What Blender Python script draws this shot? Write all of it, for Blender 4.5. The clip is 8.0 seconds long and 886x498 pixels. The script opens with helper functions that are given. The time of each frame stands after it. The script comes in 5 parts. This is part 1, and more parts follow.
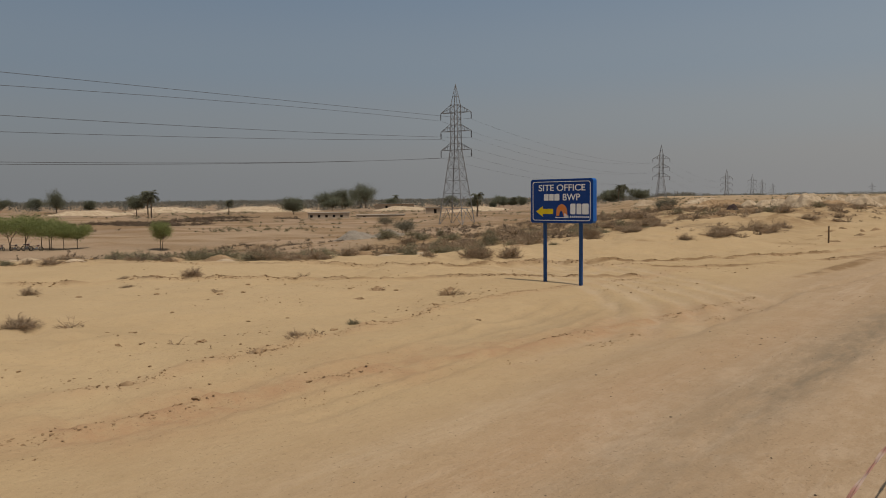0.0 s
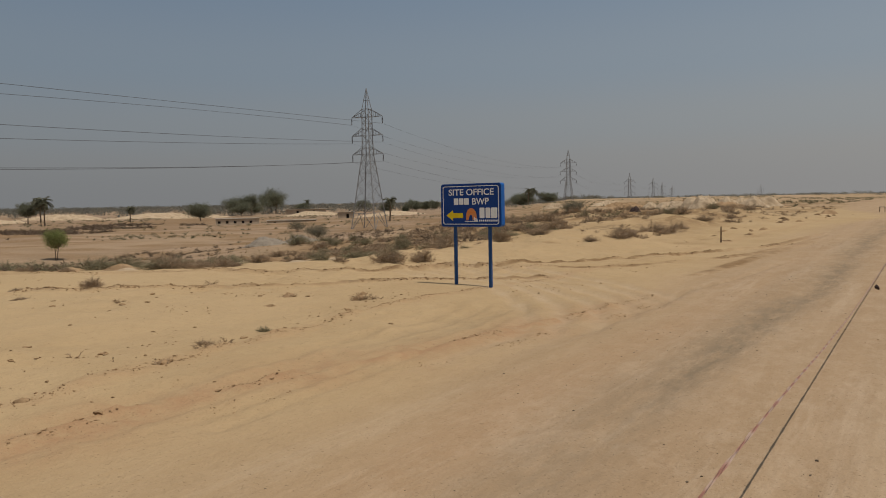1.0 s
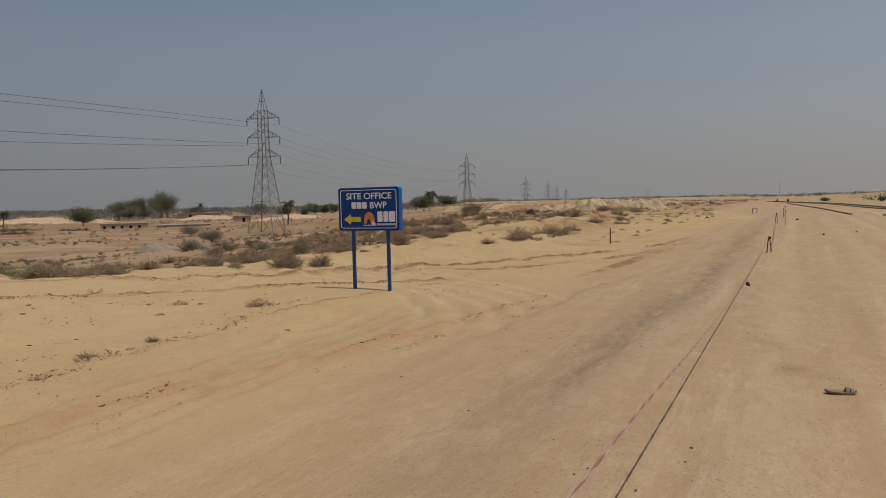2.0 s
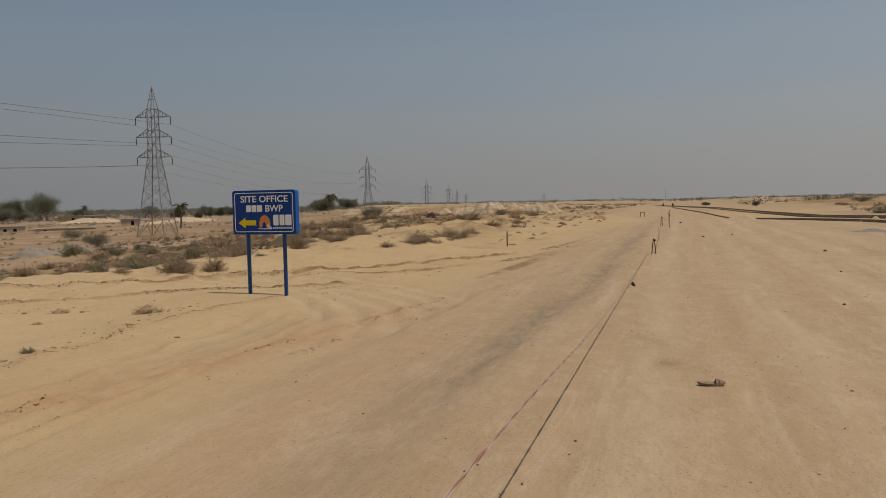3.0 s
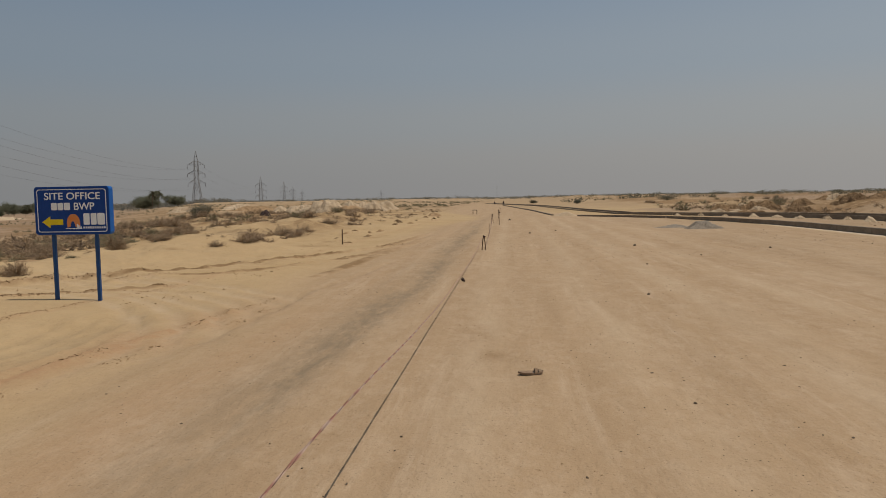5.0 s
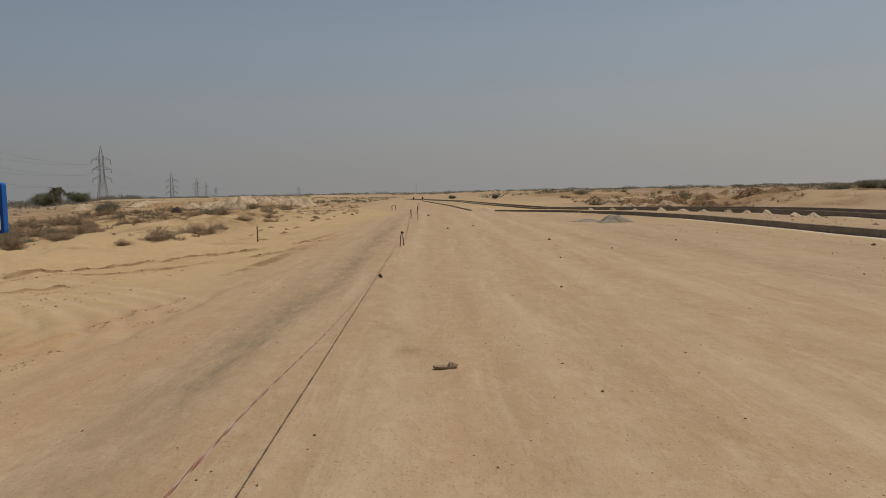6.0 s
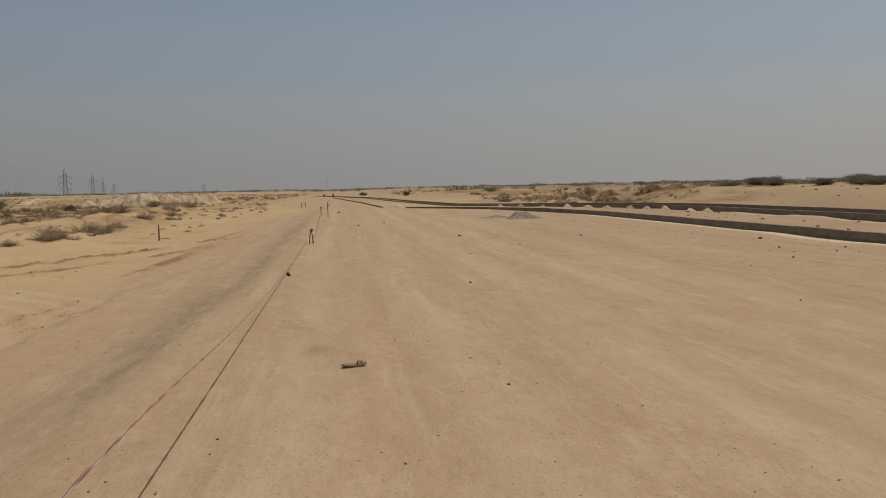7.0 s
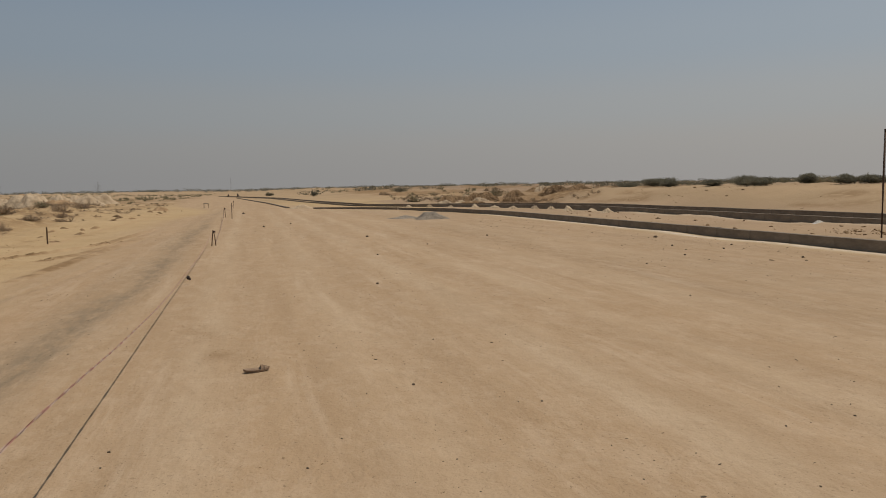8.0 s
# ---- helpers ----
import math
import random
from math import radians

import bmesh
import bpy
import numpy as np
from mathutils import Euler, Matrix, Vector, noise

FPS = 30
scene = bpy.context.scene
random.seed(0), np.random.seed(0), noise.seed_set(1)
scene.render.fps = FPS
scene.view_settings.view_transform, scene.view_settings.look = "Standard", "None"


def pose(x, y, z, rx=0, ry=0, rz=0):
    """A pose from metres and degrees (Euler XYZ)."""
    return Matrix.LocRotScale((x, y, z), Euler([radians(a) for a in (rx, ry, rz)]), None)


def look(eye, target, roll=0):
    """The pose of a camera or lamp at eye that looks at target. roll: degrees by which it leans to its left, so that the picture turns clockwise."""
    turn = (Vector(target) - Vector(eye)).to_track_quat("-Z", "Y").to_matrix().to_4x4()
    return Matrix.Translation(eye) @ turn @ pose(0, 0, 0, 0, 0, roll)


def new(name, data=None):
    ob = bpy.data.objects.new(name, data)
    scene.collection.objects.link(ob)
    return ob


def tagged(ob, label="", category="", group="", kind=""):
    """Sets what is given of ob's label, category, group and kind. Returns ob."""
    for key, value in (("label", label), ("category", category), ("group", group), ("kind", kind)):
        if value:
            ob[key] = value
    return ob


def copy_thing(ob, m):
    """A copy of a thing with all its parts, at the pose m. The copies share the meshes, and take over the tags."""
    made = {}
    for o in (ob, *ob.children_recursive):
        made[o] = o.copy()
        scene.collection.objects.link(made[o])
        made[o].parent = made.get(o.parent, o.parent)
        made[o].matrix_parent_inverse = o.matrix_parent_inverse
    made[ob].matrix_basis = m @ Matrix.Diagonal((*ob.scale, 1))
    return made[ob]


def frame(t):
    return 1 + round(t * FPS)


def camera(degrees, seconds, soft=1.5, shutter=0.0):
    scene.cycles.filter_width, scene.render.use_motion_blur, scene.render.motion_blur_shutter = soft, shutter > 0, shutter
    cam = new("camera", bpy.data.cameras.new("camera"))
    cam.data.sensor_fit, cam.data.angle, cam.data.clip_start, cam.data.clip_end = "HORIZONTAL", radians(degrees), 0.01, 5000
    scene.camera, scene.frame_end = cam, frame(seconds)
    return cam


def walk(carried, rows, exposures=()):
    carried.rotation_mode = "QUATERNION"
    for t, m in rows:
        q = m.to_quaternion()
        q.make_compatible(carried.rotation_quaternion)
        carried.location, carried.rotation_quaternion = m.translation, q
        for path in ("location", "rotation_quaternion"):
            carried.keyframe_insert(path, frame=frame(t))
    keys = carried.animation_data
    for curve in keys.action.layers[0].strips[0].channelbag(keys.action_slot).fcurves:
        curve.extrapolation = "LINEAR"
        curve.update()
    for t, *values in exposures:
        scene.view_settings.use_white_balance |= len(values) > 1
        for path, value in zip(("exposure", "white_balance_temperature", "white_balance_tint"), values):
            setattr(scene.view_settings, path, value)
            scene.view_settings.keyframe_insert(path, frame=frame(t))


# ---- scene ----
cam = camera(63.44, 8.0, soft=1.0)
# seconds, x, y, z, then the turn about x, y and z in degrees
PATH = [
    (0, -0.263, 0.092, 1.625, 85.98, 0.68, 41.10),
    (0.5, -0.218, 0.056, 1.630, 86.12, 0.89, 37.76),
    (1, -0.168, 0.027, 1.634, 86.21, 1.11, 34.15),
    (1.5, -0.140, 0.025, 1.642, 86.24, 1.25, 30.25),
    (3, -0.024, -0.024, 1.653, 86.38, 1.07, 18.32),
    (3.5, -0.000, -0.000, 1.650, 86.37, 0.95, 14.80),
    (4, 0.013, 0.018, 1.652, 86.30, 0.88, 11.55),
    (4.5, 0.038, 0.015, 1.654, 86.18, 0.87, 8.48),
    (6, 0.126, -0.007, 1.660, 85.50, 1.15, -1.02),
    (6.5, 0.150, -0.020, 1.660, 85.29, 1.18, -4.46),
    (7, 0.167, -0.013, 1.659, 85.11, 1.18, -8.07),
    (7.5, 0.192, -0.016, 1.662, 85.03, 1.15, -11.63),
    (8, 0.213, -0.050, 1.670, 84.99, 1.09, -15.30),
]
walk(cam, [(t, pose(*row)) for t, *row in PATH], exposures=[(0.0, 0.0), (8.0, 0.0)])

# ---- sky and sun ----
SUN_UP, SUN_BEARING = 70.5, 92.0     # degrees above the horizon, clockwise from the road's direction
world = bpy.data.worlds.new("world")
scene.world = world
world.use_nodes = True
wt = world.node_tree
sky = wt.nodes.new("ShaderNodeTexSky")
sky.sky_type, sky.sun_disc = 'NISHITA', False
sky.sun_elevation, sky.sun_rotation = radians(SUN_UP), radians(SUN_BEARING)
sky.air_density, sky.dust_density, sky.ozone_density = 1.0, 6.0, 1.0
where = wt.nodes.new("ShaderNodeTexCoord")
apart = wt.nodes.new("ShaderNodeSeparateXYZ")
wt.links.new(where.outputs["Generated"], apart.inputs[0])
ramp = wt.nodes.new("ShaderNodeValToRGB")      # dust haze: thick at the horizon, thinner overhead
ramp.color_ramp.interpolation = 'EASE'
els = ramp.color_ramp.elements
els[0].position, els[0].color = 0.0, (2.27, 2.25, 2.24, 1)
els[1].position, els[1].color = 0.60, (1.30, 1.68, 2.15, 1)
for at_, colour_ in ((0.05, (2.27, 2.27, 2.26, 1)), (0.10, (2.15, 2.28, 2.38, 1)), (0.18, (1.87, 2.20, 2.53, 1)), (0.30, (1.50, 1.95, 2.50, 1))):
    els.new(at_).color = colour_
wt.links.new(apart.outputs[2], ramp.inputs[0])
haze = wt.nodes.new("ShaderNodeMix")
haze.data_type = 'RGBA'
haze.inputs[0].default_value = 0.88
wt.links.new(sky.outputs[0], haze.inputs[6])
across = wt.nodes.new("ShaderNodeCombineXYZ")     # the haze is brighter and whiter on the sun's side
for i in range(3):
    wt.links.new(apart.outputs[0], across.inputs[i])
glare = wt.nodes.new("ShaderNodeVectorMath")
glare.operation = 'MULTIPLY_ADD'
wt.links.new(across.outputs[0], glare.inputs[0])
glare.inputs[1].default_value, glare.inputs[2].default_value = (0.34, 0.29, 0.24), (1.10, 1.09, 1.075)
lit = wt.nodes.new("ShaderNodeVectorMath")
lit.operation = 'MULTIPLY'
wt.links.new(ramp.outputs[0], lit.inputs[0])
wt.links.new(glare.outputs[0], lit.inputs[1])
wt.links.new(lit.outputs[0], haze.inputs[7])
back = wt.nodes["Background"]
wt.links.new(haze.outputs[2], back.inputs[0])
back.inputs[1].default_value = 0.12
sun = bpy.data.lights.new("sun", 'SUN')
sun.energy, sun.angle, sun.color = 2.95, radians(0.6), (1.0, 0.93, 0.82)
sun_ob = new("sun", sun)
up, turn = radians(SUN_UP), radians(SUN_BEARING)
toward = Vector((math.cos(up) * math.sin(turn), math.cos(up) * math.cos(turn), math.sin(up)))
sun_ob.matrix_world = look(toward * 60, (0, 0, 0))

# ---- materials ----


def shade(name, colour, rough_=0.9, metal=0.0):
    m = bpy.data.materials.new(name)
    m.use_nodes = True
    b = m.node_tree.nodes["Principled BSDF"]
    b.inputs["Base Color"].default_value = (*colour, 1)
    b.inputs["Roughness"].default_value = rough_
    b.inputs["Metallic"].default_value = metal
    b.inputs["Specular IOR Level"].default_value = 0.2
    return m, m.node_tree, b


def node(t, kind, **given):
    n = t.nodes.new(kind)
    for k, v in given.items():
        n.inputs[k].default_value = v
    return n


def blend(t, fac, a, b, mode='MIX'):
    """Mixes two colours (sockets or tuples) by a socket or number."""
    n = t.nodes.new("ShaderNodeMix")
    n.data_type, n.blend_type = 'RGBA', mode
    for i, v in ((0, fac), (6, a), (7, b)):
        if isinstance(v, (int, float)):
            n.inputs[i].default_value = v
        elif isinstance(v, tuple):
            n.inputs[i].default_value = (*v, 1)
        else:
            t.links.new(v, n.inputs[i])
    return n.outputs[2]


def level(t, value, a, b, c=0.0, d=1.0):
    n = node(t, "ShaderNodeMapRange", **{"From Min": a, "From Max": b, "To Min": c, "To Max": d})
    t.links.new(value, n.inputs[0])
    return n.outputs[0]


def grain(t, scale, detail=4.0, stretch=(1, 1, 1), roughness=0.55):
    c = t.nodes.new("ShaderNodeTexCoord")
    m = t.nodes.new("ShaderNodeMapping")
    m.inputs["Scale"].default_value = stretch
    t.links.new(c.outputs["Object"], m.inputs[0])
    n = node(t, "ShaderNodeTexNoise", Scale=scale, Detail=detail, Roughness=roughness)
    t.links.new(m.outputs[0], n.inputs["Vector"])
    return n.outputs[0]


def times(t, a, b):
    n = t.nodes.new("ShaderNodeMath")
    n.operation = 'MULTIPLY'
    for i, v in ((0, a), (1, b)):
        if isinstance(v, (int, float)):
            n.inputs[i].default_value = v
        else:
            t.links.new(v, n.inputs[i])
    return n.outputs[0]


def relief(t, b, height, strength, distance, before=None):
    n = node(t, "ShaderNodeBump", Strength=strength, Distance=distance)
    t.links.new(height, n.inputs["Height"])
    if before is not None:
        t.links.new(before, n.inputs["Normal"])
    t.links.new(n.outputs[0], b.inputs["Normal"])
    return n.outputs[0]


def worn(name, colour, second, scale=3.0, rough_=0.85, metal=0.0, bump=0.3, depth=0.01, stretch=(1, 1, 1), vary=0.15):
    """A surface of two mottled colours with fine grain, each object a little lighter or darker."""
    m, t, b = shade(name, colour, rough_, metal)
    c = blend(t, level(t, grain(t, scale, 5, stretch), 0.35, 0.65), colour, second)
    c = blend(t, level(t, grain(t, scale * 9, 3, stretch), 0.3, 0.7, 0.0, 0.35), c, tuple(v * 0.6 for v in colour))
    if vary:
        r = t.nodes.new("ShaderNodeObjectInfo")
        c = blend(t, level(t, r.outputs["Random"], 0, 1, 0, vary), c, tuple(v * 0.45 for v in second))
    t.links.new(c, b.inputs["Base Color"])
    if bump:
        relief(t, b, grain(t, scale * 6, 5, stretch), bump, depth)
    return m


def leafy(name, dark, light, through_=0.25, patch=0.9):
    """Leaves or twigs, each one a shade of its own."""
    m, t, b = shade(name, dark, 0.75)
    g = t.nodes.new("ShaderNodeNewGeometry")
    c = blend(t, g.outputs["Random Per Island"], dark, light)
    c = blend(t, level(t, grain(t, patch, 2), 0.35, 0.65, 0.0, 0.45), c, tuple(v * 0.55 for v in dark))
    t.links.new(c, b.inputs["Base Color"])
    if through_:
        tr = t.nodes.new("ShaderNodeBsdfTranslucent")
        t.links.new(c, tr.inputs[0])
        mix = t.nodes.new("ShaderNodeMixShader")
        mix.inputs[0].default_value = through_
        out = t.nodes["Material Output"]
        t.links.new(b.outputs[0], mix.inputs[1])
        t.links.new(tr.outputs[0], mix.inputs[2])
        t.links.new(mix.outputs[0], out.inputs[0])
    return m


def attribute(t, name):
    n = t.nodes.new("ShaderNodeAttribute")
    n.attribute_name = name
    return n.outputs["Fac"]


def make_ground():
    m, t, b = shade("sand_ground", (0.45, 0.33, 0.2), 0.95)
    b.inputs["Specular IOR Level"].default_value = 0.08
    # loose sand
    c = blend(t, level(t, grain(t, 0.35, 4), 0.35, 0.65), SAND_A, SAND_B)
    c = blend(t, level(t, grain(t, 0.06, 3), 0.4, 0.65, 0, 0.55), c, SAND_C)
    c = blend(t, level(t, grain(t, 2.6, 5), 0.45, 0.75, 0, 0.4), c, SAND_C)
    plain = blend(t, level(t, grain(t, 0.12, 5), 0.4, 0.62), PLAIN_A, PLAIN_B)
    c = blend(t, attribute(t, "plain"), c, plain)
    # compacted road: pale and brown streaks along its run
    lane = blend(t, level(t, grain(t, 1.0, 5, (1.7, 0.07, 1)), 0.36, 0.64), ROAD_A, ROAD_B)
    lane = blend(t, level(t, grain(t, 1.0, 6, (3.4, 0.30, 1), 0.7), 0.50, 0.70, 0, 0.34), lane, ROAD_PALE)
    lane = blend(t, level(t, grain(t, 0.45, 4, (1, 0.4, 1)), 0.42, 0.7, 0, 0.55), lane, ROAD_C)
    lane = blend(t, level(t, grain(t, 3.2, 6, (1, 0.5, 1), 0.7), 0.55, 0.75, 0, 0.3), lane, ROAD_PALE)
    lane = blend(t, level(t, grain(t, 2.4, 8, (1, 0.6, 1), 0.8), 0.49, 0.60, 0, 0.42), lane, ROAD_PALE)
    lane = blend(t, level(t, grain(t, 5.5, 7, (1, 0.25, 1), 0.8), 0.52, 0.66, 0, 0.32), lane, (0.285, 0.185, 0.105))
    lane = blend(t, level(t, grain(t, 0.9, 9, (1, 0.42, 1), 0.82), 0.53, 0.62, 0, 0.5), lane, ROAD_PALE)
    lane = blend(t, level(t, grain(t, 0.8, 8, (2.2, 0.16, 1), 0.78), 0.54, 0.66, 0, 0.6), lane, (0.485, 0.363, 0.250))
    lane = blend(t, level(t, grain(t, 0.6, 7, (2.6, 0.22, 1), 0.75), 0.56, 0.68, 0, 0.5), lane, (0.300, 0.198, 0.112))
    c = blend(t, attribute(t, "road"), c, lane)
    c = blend(t, times(t, attribute(t, "pale"), level(t, grain(t, 2.0, 5, (1, 0.35, 1)), 0.3, 0.7, 0.25, 1.0)), c, PALE)
    c = blend(t, times(t, attribute(t, "track"), level(t, grain(t, 5.0, 6, (1, 0.28, 1), 0.75), 0.34, 0.60, 0.2, 1.0)), c, TRACK)
    c = blend(t, times(t, attribute(t, "earth"), level(t, grain(t, 5.0, 6, (1, 1, 1), 0.7), 0.30, 0.58, 0.25, 1.0)), c, EARTH)
    c = blend(t, times(t, attribute(t, "litter"), level(t, grain(t, 1.3, 6, (1, 1, 1), 0.7), 0.46, 0.62)), c, LITTER)
    c = blend(t, times(t, attribute(t, "soil"), level(t, grain(t, 1.7, 7, (1, 1, 1), 0.72), 0.38, 0.50, 0.0, 1.0)), c, SOIL)
    c = blend(t, times(t, attribute(t, "white"), level(t, grain(t, 2.0, 5), 0.3, 0.6, 0.2, 1.0)), c, LIME)
    # grit
    c = blend(t, level(t, grain(t, 16, 4, (1, 0.4, 1), 0.7), 0.5, 0.75, 0, 0.32), c, (0.27, 0.175, 0.10))
    c = blend(t, level(t, grain(t, 38, 3), 0.62, 0.74, 0, 0.65), c, (0.14, 0.092, 0.055))
    c = blend(t, level(t, grain(t, 140, 2), 0.3, 0.7, 0.0, 0.22), c, (0.22, 0.15, 0.085))
    t.links.new(c, b.inputs["Base Color"])
    n = relief(t, b, grain(t, 3.0, 6, (1, 1, 1), 0.62), 0.55, 0.06)
    n = relief(t, b, grain(t, 9.0, 5, (1, 0.55, 1), 0.7), 0.5, 0.03, n)
    relief(t, b, grain(t, 45, 5), 0.6, 0.012, n)
    return m


SAND_A, SAND_B, SAND_C = (0.438, 0.306, 0.166), (0.376, 0.257, 0.135), (0.456, 0.331, 0.190)
ROAD_A, ROAD_B, ROAD_C, ROAD_PALE = (0.388, 0.269, 0.164), (0.338, 0.231, 0.139), (0.350, 0.233, 0.134), (0.462, 0.340, 0.228)
PALE, TRACK, EARTH, LITTER, LIME = (0.47, 0.352, 0.235), (0.215, 0.160, 0.106), (0.365, 0.220, 0.120), (0.17, 0.118, 0.074), (0.60, 0.505, 0.395)
SOIL = (0.215, 0.130, 0.064)
PLAIN_A, PLAIN_B = (0.335, 0.233, 0.155), (0.265, 0.185, 0.122)
GROUND = make_ground()
HEAP = worn("dumped_sand", (0.51, 0.392, 0.268), (0.40, 0.290, 0.180), 0.55, 0.95, 0, 0.8, 0.12)
BROWN_HEAP = worn("brown_earth", (0.40, 0.265, 0.147), (0.25, 0.155, 0.082), 1.6, 0.95, 0, 0.8, 0.06)
GRAVEL = worn("grey_gravel", (0.315, 0.262, 0.205), (0.235, 0.192, 0.148), 6.0, 0.95, 0, 1.0, 0.05)
CLOD = worn("clod", (0.355, 0.232, 0.125), (0.25, 0.160, 0.086), 9.0, 0.95, 0, 0.5, 0.01)
PEBBLE = worn("pebble", (0.16, 0.115, 0.075), (0.10, 0.07, 0.05), 20.0, 0.9, 0, 0.3, 0.005)
CONCRETE = worn("weathered_concrete", (0.265, 0.212, 0.158), (0.155, 0.122, 0.090), 1.9, 0.92, 0, 0.6, 0.014, (1, 1, 1), 0.05)
STEEL = worn("galvanised_steel", (0.28, 0.272, 0.268), (0.19, 0.182, 0.18), 1.5, 0.65, 0.3, 0.0)
PORCELAIN = worn("brown_porcelain", (0.06, 0.04, 0.035), (0.04, 0.03, 0.03), 3, 0.3, 0, 0.0)
WIRE = shade("aluminium_wire", (0.10, 0.10, 0.105), 0.6, 0.5)[0]
BLUE = worn("blue_enamel", (0.006, 0.045, 0.235), (0.010, 0.055, 0.26), 4, 0.42, 0, 0.05, 0.003, vary=0)
# case sides: the sign's blue with sunlight put in as a brighter colour
BLUE_SUNLIT = worn("blue_sunlit_side", (0.012, 0.115, 0.42), (0.010, 0.095, 0.36), 6, 0.5, 0, 0.05, 0.003, vary=0)
BLUE_POST = worn("blue_painted_tube", (0.020, 0.085, 0.26), (0.030, 0.075, 0.19), 7, 0.55, 0, 0.1, 0.003)
WHITE = worn("white_vinyl", (0.86, 0.88, 0.90), (0.80, 0.81, 0.82), 9, 0.5, 0, 0.0, vary=0)
YELLOW = worn("yellow_vinyl", (0.80, 0.62, 0.02), (0.72, 0.54, 0.02), 9, 0.5, 0, 0.0, vary=0)
ORANGE = worn("orange_vinyl", (0.72, 0.24, 0.06), (0.62, 0.30, 0.14), 9, 0.5, 0, 0.0, vary=0)
TIMBER = worn("weathered_stake", (0.17, 0.105, 0.06), (0.09, 0.06, 0.04), 9, 0.85, 0, 0.4, 0.006, (1, 1, 0.2))
RUST = worn("rusty_pole", (0.14, 0.085, 0.055), (0.07, 0.05, 0.04), 5, 0.75, 0.3, 0.3, 0.004)
DARK = worn("dark_rag", (0.075, 0.045, 0.038), (0.035, 0.026, 0.024), 12, 0.95, 0, 0.4, 0.006)
SOLE = worn("brown_leather", (0.20, 0.125, 0.075), (0.31, 0.215, 0.142), 25, 0.8, 0, 0.4, 0.004)
BARK = worn("dry_bark", (0.27, 0.20, 0.14), (0.17, 0.125, 0.085), 5, 0.95, 0, 0.7, 0.02, (1, 1, 0.3))
SCRUB = leafy("dry_scrub_twigs", (0.27, 0.192, 0.122), (0.47, 0.345, 0.225), 0.4)
DRY_TWIG = worn("dry_twig", (0.34, 0.235, 0.142), (0.23, 0.155, 0.095), 12, 0.9, 0, 0.3, 0.004)
SCRUB_DARK = leafy("weathered_scrub", (0.150, 0.108, 0.076), (0.255, 0.188, 0.132), 0.35)
SCRUB_GREEN = leafy("grey_green_scrub", (0.19, 0.168, 0.098), (0.34, 0.292, 0.182), 0.4)
ACACIA = leafy("acacia_leaves", (0.195, 0.215, 0.078), (0.37, 0.385, 0.145), 0.5)
PALM = leafy("palm_fronds", (0.12, 0.12, 0.08), (0.20, 0.19, 0.125), 0.35)
# far trees and woods: distance haze is put into a paler, greyer leaf colour
WOOD_LEAF = leafy("haze_paled_leaves", (0.165, 0.170, 0.112), (0.235, 0.232, 0.158), 0.6, 0.25)
FAR_LEAF = leafy("haze_paled_woods", (0.195, 0.188, 0.155), (0.25, 0.24, 0.198), 0.6, 0.03)
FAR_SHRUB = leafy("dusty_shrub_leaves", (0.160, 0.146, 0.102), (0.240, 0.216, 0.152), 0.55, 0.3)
EARTH_CUT = worn("dug_brown_earth", (0.33, 0.212, 0.115), (0.15, 0.092, 0.048), 1.1, 0.95, 0, 1.0, 0.08)
BRICK_WALL = worn("mud_rendered_brick", (0.50, 0.40, 0.295), (0.41, 0.32, 0.23), 1.0, 0.95, 0, 0.3, 0.01)
ROOF = worn("pale_roof", (0.42, 0.36, 0.29), (0.33, 0.28, 0.22), 1.5, 0.9, 0, 0.2, 0.01)
# black colour standing in for the shade inside the buildings
GLOOM = shade("unlit_inside_black", (0.02, 0.018, 0.016), 0.9)[0]
RED_PAINT = worn("faded_red_paint", (0.12, 0.03, 0.03), (0.08, 0.03, 0.03), 3, 0.5, 0, 0.0)
TYRE = shade("black_rubber", (0.02, 0.02, 0.02), 0.9)[0]
SACKING = worn("pale_sacking", (0.60, 0.56, 0.50), (0.48, 0.43, 0.36), 8, 0.9, 0, 0.4, 0.01)
BLACK_PAINT = shade("black_paint", (0.025, 0.025, 0.028), 0.4)[0]


def make_tape():
    m, t, b = shade("striped_tape", (0.5, 0.3, 0.27), 0.6)
    c = t.nodes.new("ShaderNodeTexCoord")
    w = node(t, "ShaderNodeTexWave", Scale=1.1, Distortion=4.0)
    w.bands_direction = 'Y'
    t.links.new(c.outputs["Object"], w.inputs["Vector"])
    t.links.new(blend(t, level(t, w.outputs[1], 0.2, 0.8), (0.29, 0.150, 0.112), (0.36, 0.255, 0.200)), b.inputs["Base Color"])
    return m


TAPE = make_tape()

# ---- the lie of the land ----
def lattice(ix, iy, seed):
    n = (ix * 374761393 + iy * 668265263 + seed * 974634777) & 0x7FFFFFFF
    n = ((n ^ (n >> 13)) * 1274126177) & 0x7FFFFFFF
    return ((n ^ (n >> 16)) & 0xFFFF) / 32767.5 - 1.0


def ripple(x, y, size, seed):
    """Smooth noise from -1 to 1 with features of that size."""
    u, v = np.asarray(x, float) / size, np.asarray(y, float) / size
    iu, iv = np.floor(u).astype(np.int64), np.floor(v).astype(np.int64)
    fu, fv = u - iu, v - iv
    fu, fv = fu * fu * (3 - 2 * fu), fv * fv * (3 - 2 * fv)
    a, b = lattice(iu, iv, seed), lattice(iu + 1, iv, seed)
    c, d = lattice(iu, iv + 1, seed), lattice(iu + 1, iv + 1, seed)
    return (a + (b - a) * fu) * (1 - fv) + (c + (d - c) * fu) * fv


